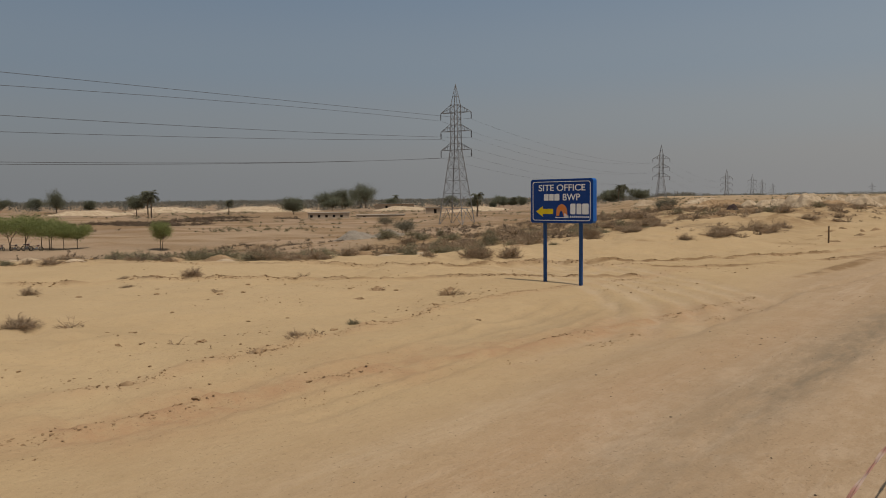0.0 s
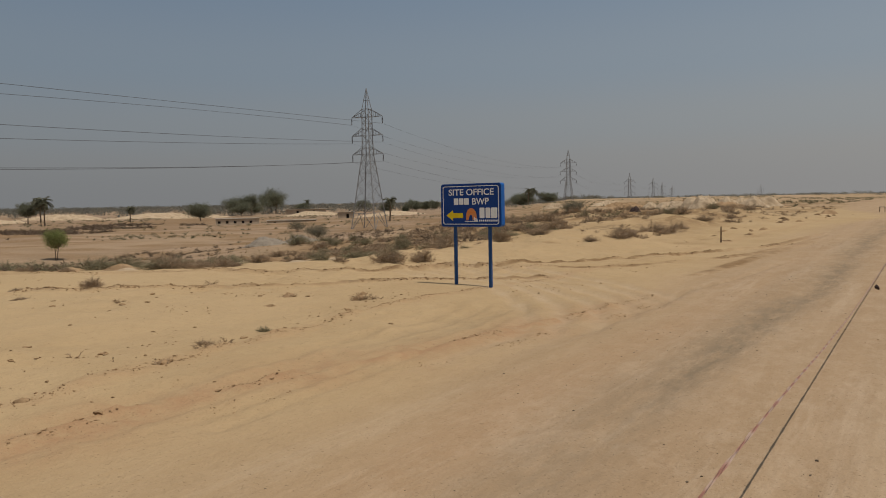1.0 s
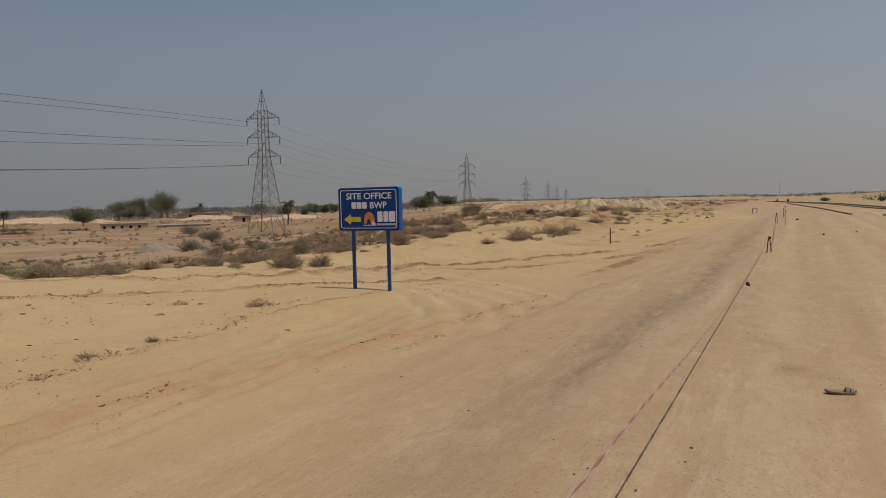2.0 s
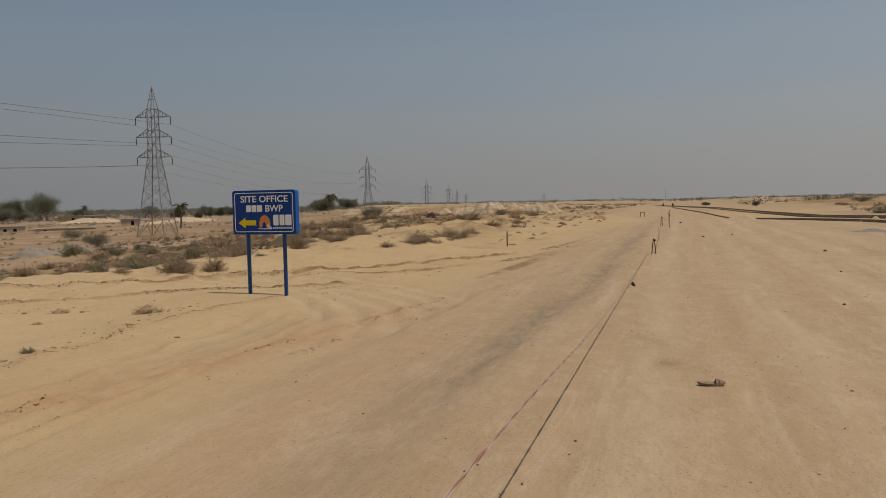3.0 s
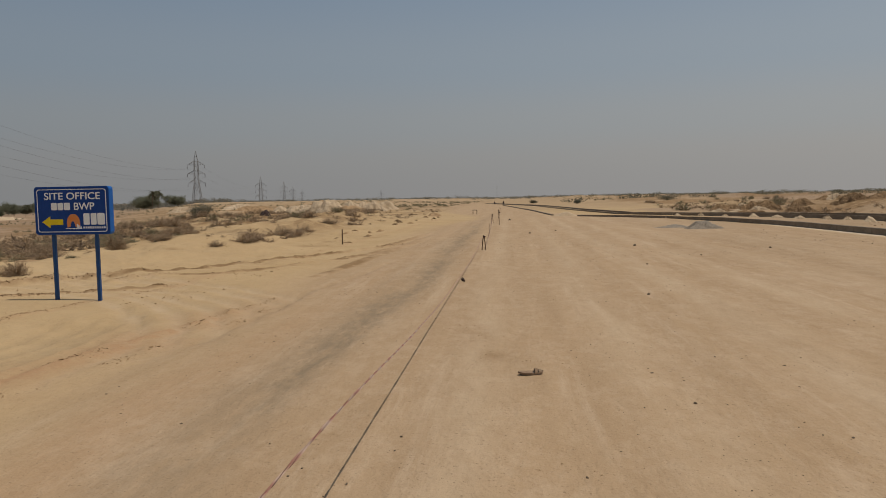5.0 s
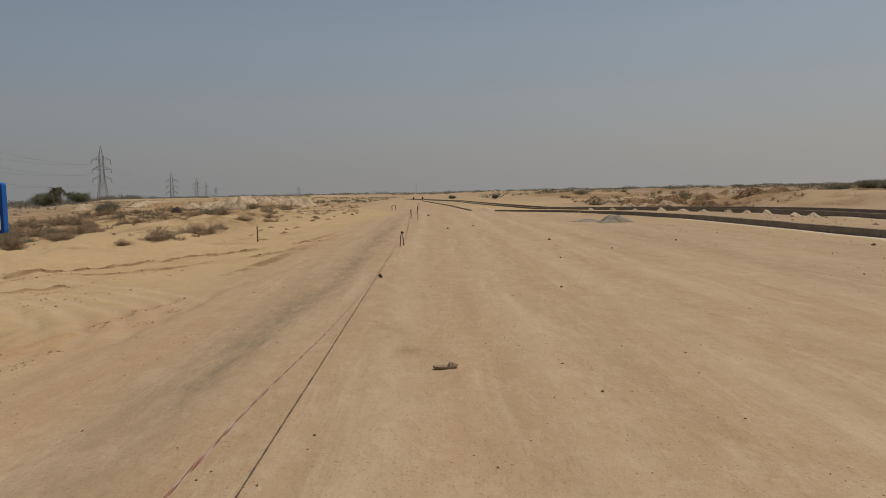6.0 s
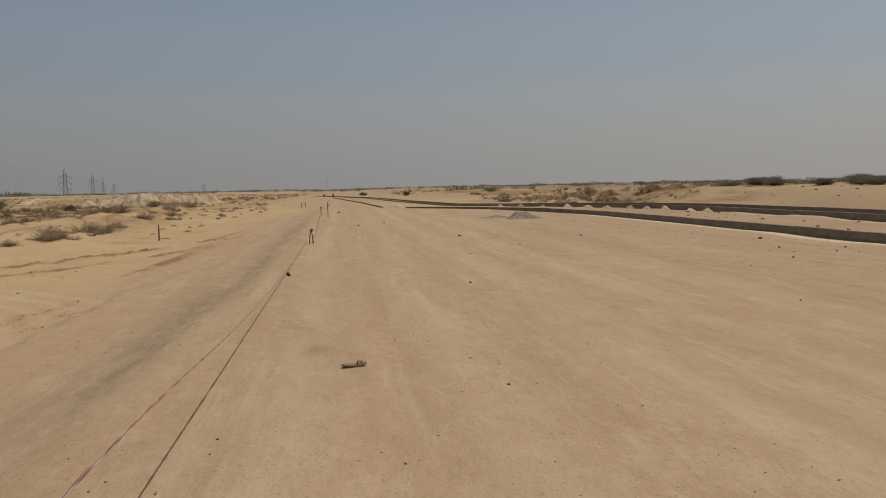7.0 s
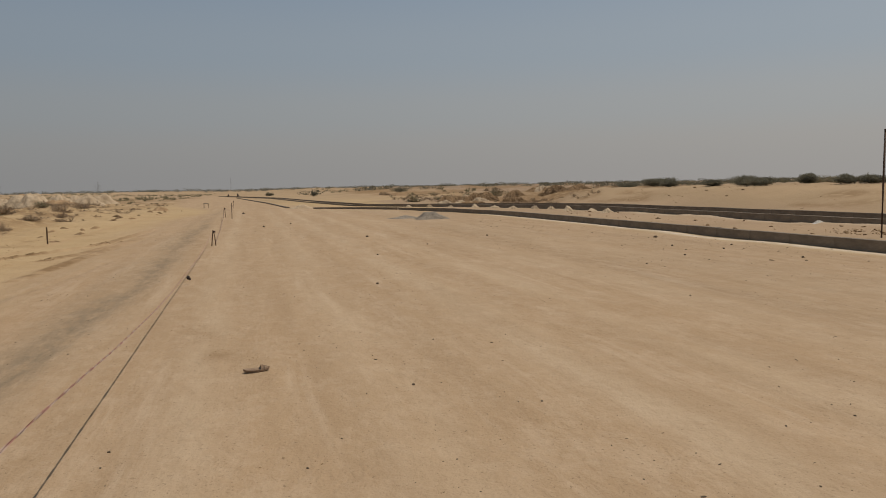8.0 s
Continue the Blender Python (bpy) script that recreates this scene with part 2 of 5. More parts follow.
def rough(x, y, size, seed, steps=3):
    return sum(ripple(x, y, size / 2.1 ** k, seed + 7 * k) * 0.5 ** k for k in range(steps))


def ease(a, b, v):
    s = np.clip((v - a) / (b - a), 0, 1)
    return s * s * (3 - 2 * s)


def bell(v, wide):
    return np.exp(-(v / wide) ** 2)


EDGE_Y = (-60, 0, 8, 11.5, 14.4, 18, 25, 35, 60, 100, 200, 3500)
EDGE_X = (-36, -27, -21.5, -17.5, -14.6, -12.6, -14.5, -18, -27, -45, -95, -1500)
RIDGE_A = ((-5.9, -2), (-5.62, 1.67), (-5.48, 2.6), (-5.45, 3.6), (-5.2, 5), (-4.75, 6.4), (-4.5, 8.4), (-4.2, 11), (-3.9, 15), (-3.7, 22), (-3.8, 60))
RIDGE_B = ((-6.7, -2), (-6.62, 2.2), (-6.58, 3.4), (-6.8, 4.5), (-6.95, 5.8), (-7.1, 7), (-7.35, 8.4), (-7.3, 11), (-6.9, 14), (-6.2, 20), (-5.6, 60))
TURN_A = ((-22, 1.0), (-14.23, 7.47), (-12.71, 9.18), (-11.48, 10.3), (-9.62, 12.0), (-8.5, 12.85), (-7.0, 14.2))
TURN_B = ((-24, 4.5), (-17.04, 10.22), (-15.5, 11.24), (-14.01, 11.86), (-12.7, 12.5), (-11.2, 12.95), (-10.4, 14.0), (-9.6, 15.3), (-8.6, 16.4), (-7.4, 18.7), (-6.5, 20.4), (-5.5, 22.0), (-4.4, 25.1), (-3.8, 34))
TURN_C = ((-8.6, 14.7), (-7.81, 15.67), (-6.7, 16.25), (-5.89, 17.64), (-4.89, 19.6), (-4.2, 22.0), (-3.6, 30))
TYRE_A = ((-5.3, 2.2), (-5.44, 5.16), (-5.52, 6.01), (-5.58, 7.0), (-5.64, 8.09), (-5.9, 9.4))
TYRE_B = ((-4.8, 3.4), (-4.9, 4.99), (-4.95, 5.6), (-5.15, 6.7), (-5.22, 8.1), (-5.6, 9.8), (-6.3, 11.2))
TYRE_C = ((-3.7, 8.0), (-3.62, 10.41), (-3.66, 13.18), (-3.52, 13.81), (-3.28, 15.41), (-3.1, 18.5))
TURN_D = ((-4.25, 15.5), (-4.09, 17.4), (-3.96, 21.2), (-3.5, 28))


def off_line(x, y, line):
    """Distance to a broken line, and how far along it."""
    best, along, run = np.full(np.shape(x), 1e9), np.zeros(np.shape(x)), 0.0
    for (ax, ay), (bx, by) in zip(line[:-1], line[1:]):
        long = math.hypot(bx - ax, by - ay)
        s = np.clip(((x - ax) * (bx - ax) + (y - ay) * (by - ay)) / long ** 2, 0, 1)
        d = np.hypot(x - ax - s * (bx - ax), y - ay - s * (by - ay))
        along = np.where(d < best, run + s * long, along)
        best = np.minimum(best, d)
        run += long
    return best, along


def land(x, y):
    """Height of the ground without tracks and clods."""
    x, y = np.asarray(x, float), np.asarray(y, float)
    s = np.interp(y, EDGE_Y, EDGE_X) - x + 1.6 * ripple(x, y, 5, 3)
    far = np.hypot(x, y)
    z = -0.9 * ease(-1, 14, s) - 1.9 * ease(6, 46, s) - 0.7 * ease(40, 110, s)
    z = z + 1.9 * ease(170, 700, s)
    z = z - 0.6 * bell(np.hypot(x + 86.4, y - 102.7), 38)
    hill = ease(2, 12, s) * (1 - 0.75 * ease(40, 75, s) + 0.9 * ease(110, 220, s))
    z = z + hill * (0.30 * rough(x, y, 9, 11) + 0.55 * ease(60, 200, far) * rough(x, y, 45, 17))
    # sand beside the road
    loose = ease(-5.5, -8.5, x) * ease(-3, 1, -s)
    calm = 1 - 0.9 * bell(np.hypot(x + 7.7, y - 11.9), 2.4)
    z = z + loose * calm * 0.075 * rough(x, y, 2.6, 23)
    z = z + 0.42 * bell(x + 13.5 + 0.05 * (y - 45), 3.0) * ease(20, 34, y) * (1 - ease(75, 110, y)) * (1 + 0.5 * ripple(x, y, 7, 31))
    z = z + 0.42 * bell(x + 11.2 - 0.1 * (y - 20), 2.2) * bell(y - 21, 5.0) * (1 + 0.5 * ripple(x, y, 3, 33))
    z = z - 0.055 * bell(np.hypot(x + 7.4, y - 11.6), 3.4)
    stand = bell(np.hypot(x + 7.9, y - 11.9), 1.7)
    z = z + stand * (-0.012 - z)
    z = z + (0.15 * rough(x, y, 4.5, 36) + 0.13 * rough(x, y, 1.7, 37)) * ease(-8.5, -11, x) * ease(24, 34, y) * (1 - ease(120, 160, y)) * ease(-4, 0, -s)
    z = z + 0.16 * np.clip(rough(x, y, 2.2, 38), 0, 1) * ease(-5.6, -7.6, x) * ease(17, 24, y) * (1 - ease(60, 90, y)) * ease(-4, 0, -s)
    z = z + 0.055 * bell(x - 13.45, 0.35) * np.clip(0.35 + ripple(x * 0.3, y, 2.6, 39), 0, 1) * (y < 46)
    z = z + 0.12 * bell(x - 20.5, 0.45) * np.clip(0.2 + 1.2 * ripple(x * 0.3, y, 2.1, 40), 0, 1) * (y < 42)
    # bank beyond the kerb walls
    top = (1.22 - 0.34 * (1 - ease(22, 56, y)) + 0.30 * ripple(x, y, 13, 41) + 0.16 * ripple(x, y, 4, 42)) * (1 - ease(62, 88, y))
    z = z + top * ease(26.3 + 0.9 * ripple(x, y, 6, 43), 33 + 1.5 * ripple(x, y, 8, 44), x)
    right = ease(12, 30, x) * ease(62, 85, y)
    z = z + right * (0.35 + 0.45 * rough(x, y, 14, 47) + 0.22 * rough(x, y, 4.5, 48))
    z = z + ease(19, 23, x) * (1 - ease(33, 40, x)) * ease(52, 60, y) * (1 - ease(84, 96, y)) * 0.20 * rough(x, y, 3.4, 51)
    z = z + ease(33, 45, x) * 0.25 * rough(x, y, 11, 49)
    z = z + ease(14.6, 15.5, x) * (1 - ease(24, 26, x)) * 0.05 * rough(x, y, 1.6, 53)
    # rolling sand far ahead
    z = z + ease(110, 260, y) * ease(16, 40, np.abs(x + 10)) * (0.7 + 0.9 * rough(x, y, 55, 59)) * (1 - ease(1, 20, s))
    return z


def land_at(x, y):
    return float(land(np.array([x]), np.array([y]))[0])


def steps_out(near, far, first, grow):
    """Grid lines: even between the two ends of near, then wider and wider out to far."""
    a, b = near
    line = list(np.arange(a, b, first))
    for way, end in ((1, far[1]), (-1, far[0])):
        p, s = (line[-1], first) if way > 0 else (line[0], first)
        more = []
        while abs(p) < abs(end) or p * way < 0:
            s *= grow
            p += way * s
            more.append(p)
        line = line + more if way > 0 else more[::-1] + line
    return np.array(line)


def surface(X, Y):
    """The ground with its ruts, ridges and trodden sand; also the masks that colour it."""
    X, Y = np.asarray(X, float), np.asarray(Y, float)
    Z = land(X, Y)
    near = 1 - ease(45, 90, np.hypot(X, Y))
    edge = np.interp(Y, EDGE_Y, EDGE_X) - X
    wob = 0.10 * ripple(X, Y, 1.1, 61) + 0.05 * ripple(X, Y, 0.35, 62)
    clump = np.clip(0.55 + 0.25 * ripple(X, Y, 0.7, 63) + 0.8 * ripple(X, Y, 0.17, 60), 0, 1.6)
    da, _ = off_line(X, Y, RIDGE_A)
    db, _ = off_line(X, Y, RIDGE_B)
    ta, _ = off_line(X, Y, TURN_A)
    tb, _ = off_line(X, Y, TURN_B)
    tc = np.minimum(off_line(X, Y, TURN_C)[0], off_line(X, Y, TURN_D)[0])
    left = ease(-4.6, -6.2, X)
    fade = 1 - 0.92 * ease(8, 13, Y)
    # ploughed-up ridges beside the road
    Z = Z + near * fade * (0.055 * bell(da + wob, 0.12) * clump + 0.022 * bell(da - 0.5 + wob, 0.25) * clump)
    Z = Z + near * fade * 0.055 * bell(db + wob, 0.10) * clump
    # wheel tracks that turn off behind the sign
    for d, deep in ((ta, 0.06), (tb, 0.055), (tc, 0.03)):
        q = d + wob * 0.35
        Z = Z + near * deep * (bell(q, 0.10) * (0.35 + 0.65 * clump) - 0.5 * bell(q - 0.26, 0.14))
    # arcs of a lorry's tyres turning off the road
    swing = np.zeros(X.shape)
    for k in range(6):
        r = np.hypot(X + 11.5, Y - 6.0) - (7.3 + 0.5 * k)
        swing = swing + bell(r + wob, 0.15) * ease(-0.2, 0.35, (Y - 6.0) / 9) * (1 - ease(-4.2, -3.0, X)) * ease(-11.5, -9.0, X)
    Z = Z + near * (-0.05 * swing + 0.006 * swing * np.sin(np.arctan2(Y - 6, X + 11.5) * 160))
    tyre = np.zeros(X.shape)
    for line, wide in ((TYRE_A, 0.13), (TYRE_B, 0.11), (TYRE_C, 0.06), ([(x - 0.42, y) for x, y in TYRE_A], 0.09), ([(x + 0.24, y) for x, y in TYRE_A], 0.07), ([(x + 0.3, y) for x, y in TYRE_B], 0.08)):
        tyre = tyre + bell(off_line(X, Y, line)[0] + 0.3 * wob, wide)
    Z = Z - near * 0.045 * tyre
    # trodden sand, and a road that is nearly even
    calm = 1 - 0.9 * bell(np.hypot(X + 7.7, Y - 11.9), 1.6)
    Z = Z + near * calm * left * (0.042 * rough(X, Y, 0.6, 64, 4) * np.clip(0.7 + ripple(X, Y, 3.0, 65), 0.1, 1.4) + 0.02 * ripple(X, Y, 2.4, 66))
    road = ease(-5.4, -2.5, X + 0.4 * ripple(X, Y, 2.5, 67) - 0.55 * np.clip((8 - Y) / 8, -0.6, 1)) * (1 - ease(12.6, 13.6, X))
    centre = np.interp(Y, (-500, 55, 80, 150, 230, 400, 4000), (4.5, 4.5, -1.5, -7, -17, -60, -1500))
    half = np.interp(Y, (-500, 45, 68, 150, 4000), (9.0, 9.0, 5.5, 6.5, 40))
    bed = 1 - ease(half - 1.2, half + 0.4, np.abs(X - centre) + 0.5 * ripple(X, Y, 4, 68))
    road = np.where(Y > 45, bed, np.maximum(road * (Y < 60), 0))
    Z = Z + near * road * (0.010 * rough(X * 2.2, Y * 0.35, 0.8, 69, 3))
    Z = Z + near * road * -0.018 * bell(X + 1.85 + 0.2 * ripple(X, Y, 4, 70), 0.35)
    stand = bell(np.hypot(X + 8.0, Y - 11.9), 1.35)
    Z = Z + stand * (-0.012 - Z)
    return Z, (near, edge, wob, clump, da, db, ta, tb, tc, fade, swing, road, bed, tyre)


def build_ground():
    xs = steps_out((-15.0, 14.0), (-4200, 4200), 0.076, 1.042)
    ys = steps_out((1.8, 21.0), (-900, 4200), 0.076, 1.040)
    X, Y = np.meshgrid(xs, ys)
    Z, (near, edge, wob, clump, da, db, ta, tb, tc, fade, swing, road, bed, tyre) = surface(X, Y)
    ny, nx = X.shape
    co = np.stack([X, Y, Z], -1).reshape(-1, 3)
    i = (np.arange(ny - 1)[:, None] * nx + np.arange(nx - 1)[None, :]).ravel()
    quads = np.stack([i, i + 1, i + nx + 1, i + nx], 1)
    me = bpy.data.meshes.new("ground")
    me.vertices.add(len(co))
    me.vertices.foreach_set("co", co.ravel().astype(np.float32))
    me.loops.add(quads.size)
    me.loops.foreach_set("vertex_index", quads.ravel().astype(np.int32))
    me.polygons.add(len(quads))
    me.polygons.foreach_set("loop_start", np.arange(0, quads.size, 4, dtype=np.int32))
    me.update(calc_edges=True)
    me.polygons.foreach_set("use_smooth", np.ones(len(quads), bool))
    streak = np.clip(0.8 + 0.45 * ripple(X, Y * 0.22, 0.5, 71), 0, 1)
    track = 1.0 * road * near * (bell(X + 1.85 + 0.22 * ripple(X, Y, 5, 70), 0.30) + 0.32 * bell(X + 2.35 + 0.2 * ripple(X, Y, 3, 72), 0.28)
                           + 0.22 * bell(X + 3.6, 0.35) + 0.16 * bell(X - 7.2 - 0.02 * Y, 0.6)) * streak
    track = track + 0.22 * road * near * ease(4.5, 10, X) * np.clip(0.75 + 0.5 * ripple(X, Y * 0.2, 1.2, 122), 0, 1)
    track = track * (1 - 0.4 * ease(30, 60, Y)) + near * 0.46 * tyre * np.clip(0.7 + 0.6 * ripple(X, Y, 0.9, 113), 0, 1)
    pale = road * near * (0.75 * bell(X + 0.35 + 0.1 * ripple(X, Y, 3, 73), 0.24) + 0.55 * bell(X - 1.25 - 0.012 * Y, 0.30)
                          + 0.8 * bell(X - 3.1 - 0.15 * ripple(X, Y, 5, 74), 0.34) + 0.7 * bell(X - 4.5 - 0.15 * ripple(X, Y, 4, 111), 0.28) + 0.55 * bell(X - 6.3 - 0.2 * ripple(X, Y, 6, 112), 0.4) + 0.35 * bell(X - 9, 0.8)) * streak + 0.7 * near * swing
    earth = near * ((0.6 * bell(da - 0.1 + wob, 0.34) + 0.45 * bell(da + wob, 0.14)) * np.clip(0.4 + clump, 0, 1) + 0.45 * bell(da - 0.5 + wob, 0.45) * np.clip(0.5 + ripple(X, Y, 0.8, 80), 0, 1) + 0.35 * bell(X + 3.0 + 0.3 * ripple(X, Y, 3, 75), 0.35) * road) * fade
    rut = bell(ta + 0.35 * wob, 0.11) + bell(tb + 0.35 * wob, 0.11) + 0.8 * bell(tc + 0.35 * wob, 0.12)
    earth += near * (0.45 * rut + 0.5 * bell(db + wob, 0.16)) * (0.5 + 0.5 * clump)
    litter = ease(-1, 6, edge) * (0.75 - 0.35 * ease(45, 60, edge) + 0.35 * ease(105, 130, edge)) * np.clip(0.6 + 0.9 * ripple(X, Y, 12, 76), 0, 1)
    litter = litter + ease(33, 40, X) * 0.5 + ease(55, 75, Y) * (1 - bed) * 0.45 * np.clip(0.5 + ripple(X, Y, 16, 77), 0, 1)
    band = ease(46, 56, edge) * (1 - ease(92, 106, edge)) * (Y < 120)
    litter = litter * (1 - 0.93 * band)
    litter = litter + 0.55 * ease(-7.5, -10, X) * ease(19, 27, Y) * np.clip(0.1 + 1.4 * ripple(X, Y, 2.2, 99), 0, 1) * (1 - ease(1, 8, edge))
    litter = litter + near * 0.9 * rut * np.clip(0.45 + 0.8 * ripple(X, Y, 0.9, 102), 0, 1)
    soil = ease(-8, -11, X) * ease(28, 44, Y) * (1 - ease(150, 220, Y)) * np.clip(0.35 + 1.9 * ripple(X * 0.7, Y, 4, 103), 0, 1)
    soil = soil + ease(21, 26, X) * ease(46, 62, Y) * np.clip(0.3 + 2.2 * ripple(X * 0.4, Y, 6, 104), 0, 1)
    soil = soil + 0.8 * ease(26.5, 29, X) * (1 - ease(33, 38, X)) * (Y < 62) * np.clip(2.6 * ripple(X * 1.3, Y * 0.45, 1.3, 106) - 0.6, 0, 1)
    soil = soil + 0.8 * ease(0, 3, edge) * (1 - ease(12, 24, edge)) * ease(5, 9, Y) * (1 - ease(40, 60, Y)) * np.clip(0.35 + 1.8 * ripple(X, Y, 3.2, 108), 0, 1)
    soil = soil + 0.7 * ease(105, 118, edge) * (1 - ease(150, 170, edge)) * np.clip(0.5 + 1.8 * ripple(X, Y, 14, 109), 0, 1)
    crisp = lambda d, wide: np.clip(2.2 * bell(d + 0.5 * wob, wide) - 0.6, 0, 1)
    cut = crisp(ta, 0.13) * 0.7 + crisp(tb, 0.19) * ease(11, 13.5, Y) * (1 - 0.6 * ease(24, 30, Y)) + crisp(tc, 0.24) * (1 - 0.8 * ease(21, 24, Y))
    soil = soil + 1.1 * near * cut * np.clip(0.5 + 1.3 * ripple(X, Y * 0.6, 1.0, 114) + 0.7 * ripple(X, Y, 0.22, 121), 0, 1)
    soil = soil + 0.55 * ease(-12, -15, X) * ease(43, 50, Y) * (1 - ease(90, 125, Y)) * np.clip(0.55 + 1.2 * ripple(X, Y, 7, 115), 0, 1) * (1 - ease(6, 14, edge))
    for px, py, r in ((-0.48, 9.06, 0.16), (-0.10, 7.58, 0.15), (-0.3, 8.6, 0.14), (0.35, 4.35, 0.14), (-10.3, 20.8, 0.4), (-11.4, 23.4, 0.5), (-7.1, 25.2, 0.45), (-6.0, 31.6, 0.5), (-7.4, 28.0, 0.4)):
        soil = soil + 0.8 * bell(np.hypot(X - px, (Y - py) * 0.5), r) * np.clip(0.4 + 1.4 * ripple(X, Y, 0.25 + 0.5 * r, 116), 0, 1)
    soil = soil + 0.9 * ease(20, 23, X) * (1 - ease(33, 38, X)) * ease(50, 58, Y) * (1 - ease(86, 96, Y)) * np.clip(1.7 * ripple(X, Y * 0.6, 2.2, 117), 0, 1)
    white = bell(X - 13.45 + 0.12 * ripple(X, Y, 2, 78), 0.22) * (Y < 40) + 0.5 * bell(X - 20.6, 0.3) * (Y < 45)
    plain = ease(3, 26, edge) * (0.85 + 0.15 * ripple(X, Y, 30, 79)) + 0.5 * ease(35, 50, X) + 0.45 * ease(75, 120, Y) * (1 - bed)
    plain = plain + 0.75 * ease(14, 15, X) * (1 - 0.35 * ease(27, 31, X)) * (Y < 90)
    for name, a in (("road", road), ("track", track), ("pale", pale), ("earth", earth), ("litter", litter), ("soil", soil), ("white", white), ("plain", plain)):
        at = me.attributes.new(name, 'FLOAT', 'POINT')
        at.data.foreach_set("value", np.clip(a, 0, 1).ravel().astype(np.float32))
    me.materials.append(GROUND)
    return tagged(new("ground", me), "dry tan desert sand with a compacted dirt road", kind="structure")


ground = build_ground()

# ---- helpers for things ----


def finish(name, bm, material, smooth=False):
    me = bpy.data.meshes.new(name)
    bm.to_mesh(me)
    bm.free()
    for m in (material if isinstance(material, (list, tuple)) else (material,)):
        me.materials.append(m)
    if smooth:
        me.polygons.foreach_set("use_smooth", np.ones(len(me.polygons), bool))
    return me


def thing(name, label, category, at=(0, 0, 0), group="", turn_=0.0):
    ob = new(name)
    ob.empty_display_size = 0.1
    ob.matrix_world = pose(*at, 0, 0, turn_)
    return tagged(ob, label, category, group)


def part(name, bm, material, parent, label="", smooth=False):
    ob = new(name, finish(name, bm, material, smooth))
    ob.parent = parent
    return tagged(ob, label)


def add_box(bm, size, at, bevel=0.0):
    r = bmesh.ops.create_cube(bm, size=1.0)
    bmesh.ops.scale(bm, vec=size, verts=r["verts"])
    bmesh.ops.translate(bm, vec=at, verts=r["verts"])
    if bevel:
        es = list({e for v in r["verts"] for e in v.link_edges})
        bmesh.ops.bevel(bm, geom=es, offset=bevel, segments=2, affect='EDGES')
    return bm


def beam(bm, a, b, ra, rb=None, n=4):
    """A tapered bar from a to b."""
    a, b = Vector(a), Vector(b)
    rb = ra if rb is None else rb
    q = (b - a).to_track_quat('Z', 'Y')
    ring = []
    for p, r in ((a, ra), (b, rb)):
        ring.append([bm.verts.new(p + q @ Vector((r * math.cos(6.2832 * k / n + 0.785), r * math.sin(6.2832 * k / n + 0.785), 0))) for k in range(n)])
    for k in range(n):
        bm.faces.new((ring[0][k], ring[0][(k + 1) % n], ring[1][(k + 1) % n], ring[1][k]))
    bm.faces.new(ring[0][::-1])
    bm.faces.new(ring[1])
    return bm


def tube(bm, points, radii, n=6):
    """One unbroken bar through the points."""
    rings = []
    for i, (p, r) in enumerate(zip(points, radii)):
        a, b = Vector(points[max(i - 1, 0)]), Vector(points[min(i + 1, len(points) - 1)])
        q = (b - a).to_track_quat('Z', 'Y')
        rings.append([bm.verts.new(Vector(p) + q @ Vector((r * math.cos(6.2832 * k / n + 0.785), r * math.sin(6.2832 * k / n + 0.785), 0))) for k in range(n)])
    for a, b in zip(rings[:-1], rings[1:]):
        for k in range(n):
            bm.faces.new((a[k], a[(k + 1) % n], b[(k + 1) % n], b[k]))
    bm.faces.new(rings[0][::-1])
    bm.faces.new(rings[-1])
    return bm


def flat_shape(bm, points, y, depth):
    """A plate in the x-z plane, its face at y, depth thick behind it."""
    f = [bm.verts.new((x, y, z)) for x, z in points]
    k = [bm.verts.new((x, y + depth, z)) for x, z in points]
    n = len(points)
    bm.faces.new(f)
    bm.faces.new(k[::-1])
    for i in range(n):
        bm.faces.new((f[i], k[i], k[(i + 1) % n], f[(i + 1) % n]))
    return bm


def round_rect(w, h, r, cx=0.0, cz=0.0, n=6):
    pts = []
    for sx, sz, a0 in ((1, 1, 0), (-1, 1, 90), (-1, -1, 180), (1, -1, 270)):
        for k in range(n + 1):
            a = radians(a0 + 90 * k / n)
            pts.append((cx + sx * (w / 2 - r) + r * math.cos(a), cz + sz * (h / 2 - r) + r * math.sin(a)))
    return pts


def lettering(text, width, height, cx, cz, y):
    """Raised letters in the x-z plane, facing -y, fitted to a width and height."""
    cu = bpy.data.curves.new("lettering", 'FONT')
    cu.body, cu.extrude, cu.offset = text, 0.002, 0.012
    ob = new("lettering", cu)
    me = bpy.data.meshes.new_from_object(ob.evaluated_get(bpy.context.evaluated_depsgraph_get()))
    bpy.data.objects.remove(ob)
    bpy.data.curves.remove(cu)
    co = np.array([v.co[:] for v in me.vertices])
    lo, hi = co.min(0), co.max(0)
    bm = bmesh.new()
    bm.from_mesh(me)
    bpy.data.meshes.remove(me)
    for v in bm.verts:
        x, z = v.co.x, v.co.y
        v.co = Vector((cx + ((x - lo[0]) / (hi[0] - lo[0]) - 0.5) * width, y - 0.003 - (v.co.z + 0.002) * 0.5, cz + ((z - lo[1]) / (hi[1] - lo[1]) - 0.5) * height))
    return bm


# ---- road sign ----
SIGN = (-7.52, 11.87)


